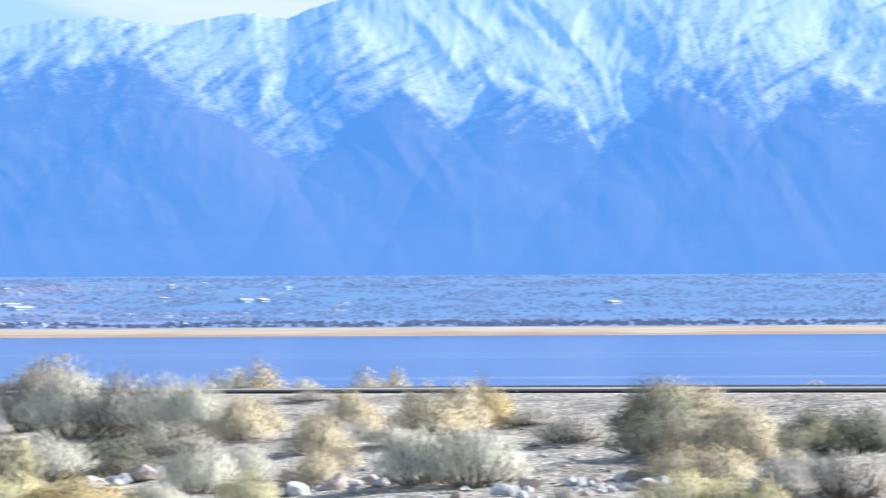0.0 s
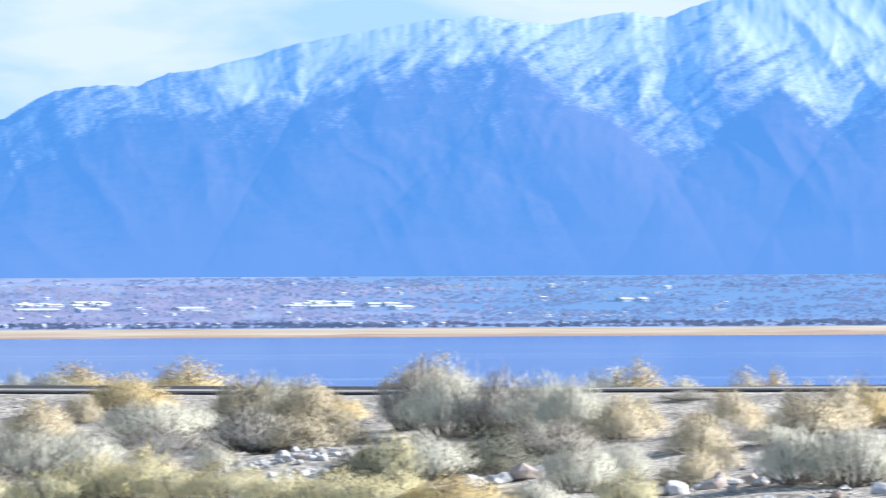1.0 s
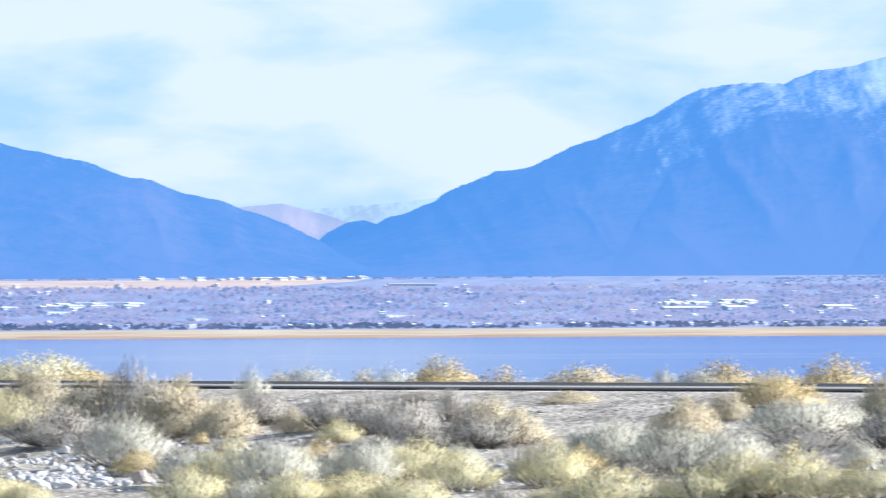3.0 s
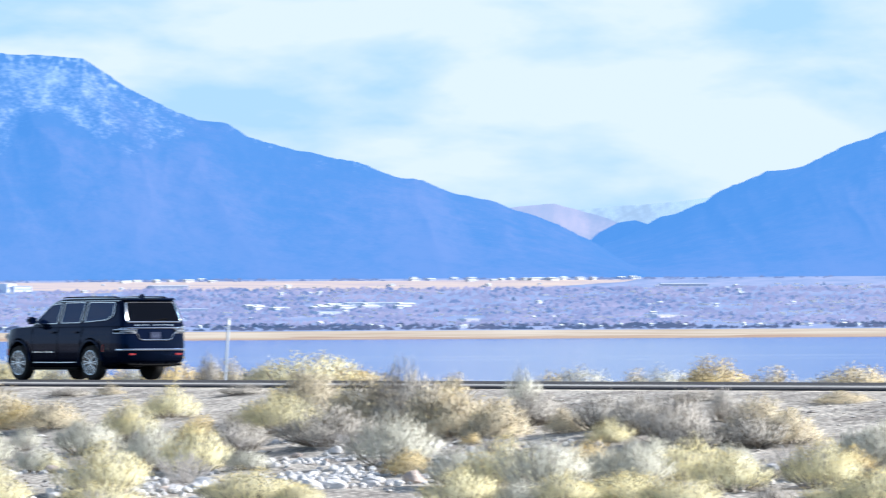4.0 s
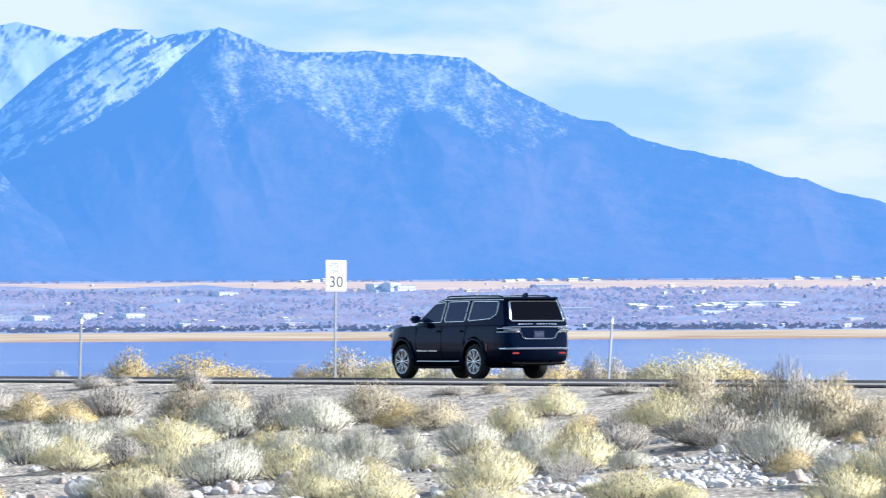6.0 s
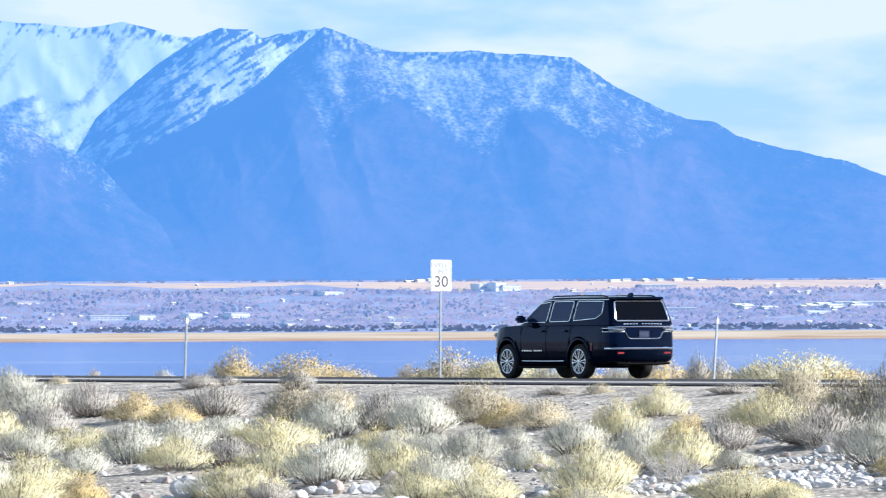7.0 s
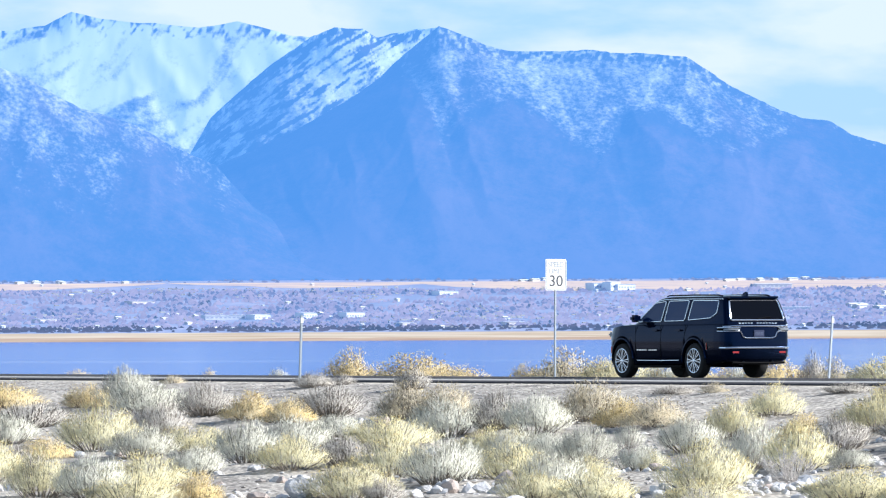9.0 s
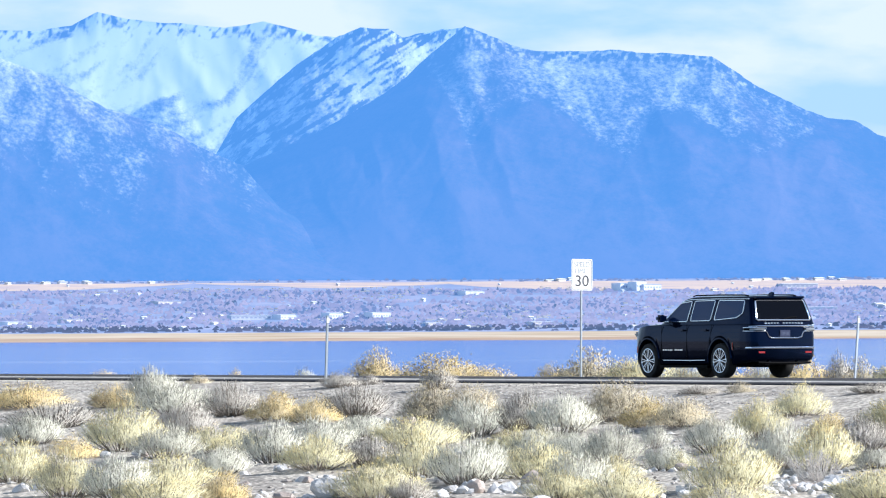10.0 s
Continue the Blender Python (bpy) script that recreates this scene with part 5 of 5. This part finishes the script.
def rubble():
    """Small stones strewn over the bank, joined."""
    rng = np.random.default_rng(4)
    n = 20000
    s, q = rng.uniform(50, 175, n), np.where(rng.random(n) < 0.4, rng.uniform(1.5, 6, n), rng.uniform(3, 24, n))
    keep = fbm(s * 0.3, q * 0.3, 3, 41) + (q > 8) * 0.08 > 0.46
    s, q = s[keep], q[keep]
    n = len(s)
    size = rng.uniform(0.015, 0.045, n) * (1 + 0.8 * (rng.random(n) < 0.1)) * np.clip(0.55 + q / 14, 0.6, 1.5)
    z = ground_z(s, q)
    base = np.array([(1, 0, 0), (0, 1, 0), (-1, 0, 0), (0, -1, 0), (0, 0, 0.45), (0, 0, -0.5)], float)
    tris = np.array([(0, 1, 4), (1, 2, 4), (2, 3, 4), (3, 0, 4), (1, 0, 5), (2, 1, 5), (3, 2, 5), (0, 3, 5)])
    v = base[None] * size[:, None, None] * rng.uniform(0.6, 1.4, (n, 6, 3))
    turn = rng.uniform(0, 6.28, n)[:, None]
    x = v[..., 0] * np.cos(turn) - v[..., 1] * np.sin(turn)
    y = v[..., 0] * np.sin(turn) + v[..., 1] * np.cos(turn)
    px = ALONG.x * s + ACROSS.x * (q - 79)
    py = ALONG.y * s + ACROSS.y * (q - 79)
    pts = np.stack([x + px[:, None], y + py[:, None], v[..., 2] + z[:, None] + size[:, None] * 0.2], -1).reshape(-1, 3)
    faces = (tris[None] + 6 * np.arange(n)[:, None, None]).reshape(-1, 3)
    me = bpy.data.meshes.new("rubble")
    me.from_pydata(pts.tolist(), [], faces.tolist())
    me.materials.append(M["rubble"])
    return tagged(new("rubble", me), "loose pale stones strewn over the bank", "stones", kind="stuff")


M["rubble"] = leafy("loose_stones", (0.72, 0.69, 0.66), (0.30, 0.27, 0.25), 0.05, 0.0, 3.0)
rubble()

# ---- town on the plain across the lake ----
# blue casts in these tree colours stand in for air haze
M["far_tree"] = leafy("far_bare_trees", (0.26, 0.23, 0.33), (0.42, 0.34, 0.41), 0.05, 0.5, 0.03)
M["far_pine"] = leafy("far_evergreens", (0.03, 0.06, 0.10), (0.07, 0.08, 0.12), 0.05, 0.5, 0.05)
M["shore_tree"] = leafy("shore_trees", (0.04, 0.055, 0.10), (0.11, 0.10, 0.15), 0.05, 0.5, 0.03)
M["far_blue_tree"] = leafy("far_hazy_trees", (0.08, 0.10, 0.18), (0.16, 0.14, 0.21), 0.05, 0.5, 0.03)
M["far_white"] = material("far_white_wall", (0.60, 0.60, 0.60), 0.8, second=(0.48, 0.50, 0.54), scale=0.2, spread=0.12)
M["far_bright"] = material("far_white_roof", (0.66, 0.70, 0.74), 0.8, second=(0.56, 0.60, 0.66), scale=0.2)
M["far_tan"] = material("far_tan_wall", (0.56, 0.47, 0.40), 0.8, second=(0.46, 0.41, 0.40), scale=0.2, spread=0.15)
M["far_roof"] = material("far_roof", (0.38, 0.38, 0.46), 0.8, second=(0.56, 0.54, 0.58), scale=0.2, spread=0.25)
M["far_pane"] = material("far_window", (0.30, 0.36, 0.52), 0.3)
# blue emission paints the haze over far trees and houses
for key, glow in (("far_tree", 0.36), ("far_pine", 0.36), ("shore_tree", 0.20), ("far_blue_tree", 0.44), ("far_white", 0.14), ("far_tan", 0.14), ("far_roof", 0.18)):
    haze_glow(M[key], glow)
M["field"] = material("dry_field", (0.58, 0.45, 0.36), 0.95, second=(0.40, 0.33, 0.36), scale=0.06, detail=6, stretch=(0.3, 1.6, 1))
# a trace of the same painted haze on the fields
haze_glow(M["field"], 0.04)


def far_woods(name, label, mat, seed, n, span, near, far, size, tall, clump=0.0):
    """Trees of the town too far to tell apart, joined: low rounded crowns in drifts."""
    rng = np.random.default_rng(seed)
    X, r = rng.uniform(*span, n), near + (far - near) * rng.random(n)
    keep = (fbm(X * 0.011, r * 0.04, 4, 61) + 0.12 * (rng.random(n) - 0.5) > clump) & (rng.random(n) < np.clip(np.minimum(X - span[0], span[1] - X) / 550, 0, 1))
    X, r = X[keep], r[keep]
    n = len(X)
    s = rng.uniform(*size, n)
    base = np.array([(1, 0, -0.3), (0, 1, -0.3), (-1, 0, -0.3), (0, -1, -0.3), (-0.35, 0, 1), (0.35, 0, 1)], float)
    tris = np.array([(0, 1, 5), (1, 4, 5), (1, 2, 4), (2, 3, 4), (3, 5, 4), (3, 0, 5)])
    v = base[None] * s[:, None, None] * rng.uniform(0.6, 1.4, (n, 6, 3))
    v[..., 0] *= rng.uniform(0.9, 1.9, n)[:, None]
    v[..., 2] *= tall
    pts = v + polar(-X * PX, r, plain_z(r))[:, None, :]
    pts[..., 2] += (s * tall)[:, None] * 0.3
    faces = (tris[None] + 6 * np.arange(n)[:, None, None]).reshape(-1, 3)
    me = bpy.data.meshes.new(name)
    me.from_pydata(pts.reshape(-1, 3).tolist(), [], faces.tolist())
    me.materials.append(M[mat])
    me.polygons.foreach_set("use_smooth", np.ones(len(faces), bool))
    me.normals_split_custom_set_from_vertices([(0.3, -0.5, 0.8)] * (6 * n))
    return tagged(new(name, me), label, "trees", kind="stuff")


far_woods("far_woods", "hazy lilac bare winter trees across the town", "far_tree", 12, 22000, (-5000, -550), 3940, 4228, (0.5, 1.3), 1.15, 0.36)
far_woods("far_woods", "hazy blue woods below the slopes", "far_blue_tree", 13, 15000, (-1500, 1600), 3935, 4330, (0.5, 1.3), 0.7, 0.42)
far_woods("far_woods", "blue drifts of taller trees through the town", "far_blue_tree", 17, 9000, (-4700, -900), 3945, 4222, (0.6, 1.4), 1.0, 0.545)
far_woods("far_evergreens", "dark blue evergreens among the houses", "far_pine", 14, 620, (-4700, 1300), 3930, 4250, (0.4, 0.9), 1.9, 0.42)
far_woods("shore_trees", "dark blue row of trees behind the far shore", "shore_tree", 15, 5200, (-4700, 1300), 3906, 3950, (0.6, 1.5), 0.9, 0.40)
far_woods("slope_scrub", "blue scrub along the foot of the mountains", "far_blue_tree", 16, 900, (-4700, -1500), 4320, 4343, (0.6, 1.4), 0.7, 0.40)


def house_meshes(w, d, h, pitch):
    wall = box(0, 0, h / 2, w, d, h)
    roof = bmesh.new()
    e = 0.4
    v = [roof.verts.new(p) for p in ((-w / 2 - e, -d / 2 - e, h), (w / 2 + e, -d / 2 - e, h), (w / 2 + e, d / 2 + e, h), (-w / 2 - e, d / 2 + e, h), (-w / 2 - e, 0, h + pitch), (w / 2 + e, 0, h + pitch))]
    for f in ((0, 1, 5, 4), (2, 3, 4, 5), (0, 4, 3), (1, 2, 5), (0, 3, 2, 1)):
        roof.faces.new([v[k] for k in f])
    return wall, roof


def building(X, r, w, h, d=6.0, pitch=1.6, wall_mat="far_white", windows=0, turn=14, label="small pale house among bare trees", category="house"):
    ob = tagged(new("building"), label, category, group="buildings of the town")
    p = polar(np.array(-X * PX), np.array(float(r)), np.array(plain_z(float(r))))
    ob.matrix_world = pose(float(p[0]), float(p[1]), float(p[2]) - 0.3, 0, 0, math.degrees(-X * PX) + town_rng.uniform(-turn, turn) + (42 if w < 22 else 20))
    wall, roof = house_meshes(w, d, h + 0.3, pitch)
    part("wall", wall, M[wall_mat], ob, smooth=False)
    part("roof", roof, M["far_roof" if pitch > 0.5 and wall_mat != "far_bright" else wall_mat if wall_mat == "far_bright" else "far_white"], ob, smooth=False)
    for k in range(windows):
        part("window", box(-w / 2 + (k + 0.5) * w / windows, -d / 2 - 0.03, h * 0.55, w / windows * 0.6, 0.08, h * 0.3), M["far_pane"], ob, smooth=False)
    return ob


town_rng = random.Random(31)
for _ in range(48):
    r = 3930 + 360 * town_rng.random() ** 1.2
    building(town_rng.uniform(-4500, 100), r, town_rng.uniform(0.9, 2.8), town_rng.uniform(0.6, 1.1), town_rng.uniform(1.2, 2.6), town_rng.uniform(0.3, 0.7), town_rng.choice(("far_white", "far_white", "far_tan")))
for _ in range(48):  # pale cottages strung along the water
    building(town_rng.uniform(-3900, -300), town_rng.uniform(3922, 3940), town_rng.uniform(1.0, 3.0), town_rng.uniform(0.7, 1.3), 2.5, town_rng.uniform(0.5, 0.9), "far_bright", label="small white cottage near the far shore")
for _ in range(70):  # white house fronts that face the sun
    building(town_rng.uniform(-4400, -200), 3950 + 330 * town_rng.random(), town_rng.uniform(1.6, 4.2), town_rng.uniform(0.8, 1.6), 2.5, town_rng.uniform(0.4, 0.8), "far_bright", label="white house among bare trees in the town")
for X0, X1, n in ((-2400, -1950, 26), (-2860, -2680, 9), (-3230, -3120, 5), (-4300, -3900, 10)):  # low sheds behind the dry fields
    for k in range(n):
        building(town_rng.uniform(X0, X1), town_rng.uniform(4312, 4336), town_rng.uniform(3, 8), town_rng.uniform(0.7, 1.5), 3, 0.5, "far_bright", 0, 6, "long white shed behind the dry fields", "shed")
for k in range(40):
    X = town_rng.uniform(*((-2640, -2360), (-1480, -1270), (-960, -760))[k % 3])
    building(X, 4098 + town_rng.uniform(-8, 14), town_rng.uniform(4, 17), town_rng.uniform(0.7, 1.6), 6, 0.9, "far_bright", 0, 8, "long white hall roof in the hazy town", "building")
# larger blocks and long sheds: bearing, distance, width, height
for X, r, w, h, n in ((-3525, 4035, 16, 4.6, 7), (-3605, 4035, 12, 4.4, 5), (-3752, 4030, 28, 3.2, 9), (-3690, 4032, 14, 3.4, 5), (-3090, 4222, 14, 5.6, 6), (-3065, 4218, 9, 7.0, 4), (-3045, 4222, 16, 4.6, 6),
                      (-2780, 4240, 26, 3.0, 8), (-2760, 4080, 36, 2.6, 9), (-2420, 4110, 40, 3.0, 9), (-2500, 4060, 22, 2.4, 6), (-3360, 4190, 18, 2.6, 6)):
    building(X, r, w * 0.9, h * 0.75, 8, 0.3, "far_white", n, 3, "long pale flat-roofed building in the hazy town", "building")
for X, r, w, h, n in ((-4170, 3990, 16, 2.6, 4), (-4060, 4010, 22, 2.8, 6), (-3900, 4140, 20, 2.4, 5), (-3430, 3960, 12, 2.8, 4), (-3240, 3965, 18, 2.6, 5), (-2890, 3975, 14, 3.0, 4), (-1870, 4240, 34, 3.0, 8),
                      (-1390, 4068, 30, 2.2, 6), (-1300, 4072, 18, 2.0, 4), (-1120, 4075, 24, 2.0, 5), (-870, 4085, 30, 2.0, 6), (-745, 4078, 16, 2.2, 4), (-2250, 3990, 12, 2.4, 4), (-1900, 4020, 24, 2.4, 5), (-350, 4120, 9, 1.8, 3), (-320, 4122, 6, 1.8, 2), (300, 4100, 8, 1.8, 3)):
    building(X, r, w * 0.9, h * 0.6, 8, 1.1 if X > -1500 else 0.3, "far_bright" if X > -1500 else town_rng.choice(("far_white", "far_tan")), n, 1, "long pale low building in the hazy town", "building")


def dry_field(X0, X1, r0, r1):
    x = np.linspace(X0, X1, 90)
    ends = np.clip(np.minimum(x - X0, X1 - x) / 260, 0, 1) ** 0.6
    near = r1 - (r1 - r0) * ends * (0.8 + 0.7 * np.clip(fbm(x * 0.012, x * 0, 4, 17) - 0.2, 0, 0.6))
    a, k = np.meshgrid(-x * PX, np.linspace(0, 1, 5))
    r = near[None, :] + (r1 - near[None, :]) * k
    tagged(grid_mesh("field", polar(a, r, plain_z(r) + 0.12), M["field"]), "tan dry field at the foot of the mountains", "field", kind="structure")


for X0, X1, r0, r1 in ((-3420, -1950, 4214, 4322), (-4700, -3850, 4245, 4318), (-3850, -3350, 4262, 4318)):
    dry_field(X0, X1, r0, r1)


def far_specks():
    """Small house ends and sheds too far to tell apart, joined."""
    rng = np.random.default_rng(3)
    n = 5200
    X, r = rng.uniform(-4600, -100, n), 3925 + 330 * rng.random(n) ** 0.9
    keep = fbm(X * 0.006, r * 0.03, 4, 88) * np.where(X > -900, 0.9, 1.0) > 0.52  # houses stand in neighbourhoods
    X, r = X[keep], r[keep]
    n = len(X)
    w, h = rng.uniform(0.4, 1.5, n), rng.uniform(0.45, 0.95, n)
    base = np.array([(-0.5, -1.2, 0), (1.2, 0.3, 0), (0.5, 1.2, 0), (-1.2, -0.3, 0), (-0.5, -1.2, 1), (1.2, 0.3, 1), (0.5, 1.2, 1), (-1.2, -0.3, 1)], float)
    quads = np.array([(0, 1, 5, 4), (1, 2, 6, 5), (2, 3, 7, 6), (3, 0, 4, 7), (4, 5, 6, 7)])
    v = base[None] * np.stack([w, w * 0.6, h], -1)[:, None, :]
    pts = v + polar(-X * PX, r, plain_z(r) + 0.3)[:, None, :]
    faces = (quads[None] + 8 * np.arange(n)[:, None, None]).reshape(-1, 4)
    me = bpy.data.meshes.new("far_sheds")
    me.from_pydata(pts.reshape(-1, 3).tolist(), [], faces.tolist())
    me.materials.append(M["far_speck"])
    tagged(new("far_sheds", me), "tiny pale house ends scattered through the town", "houses", kind="stuff")


M["far_speck"] = leafy("far_pale_walls", (0.80, 0.78, 0.76), (0.52, 0.52, 0.56), 0.05, 0.0, 0.05)
far_specks()
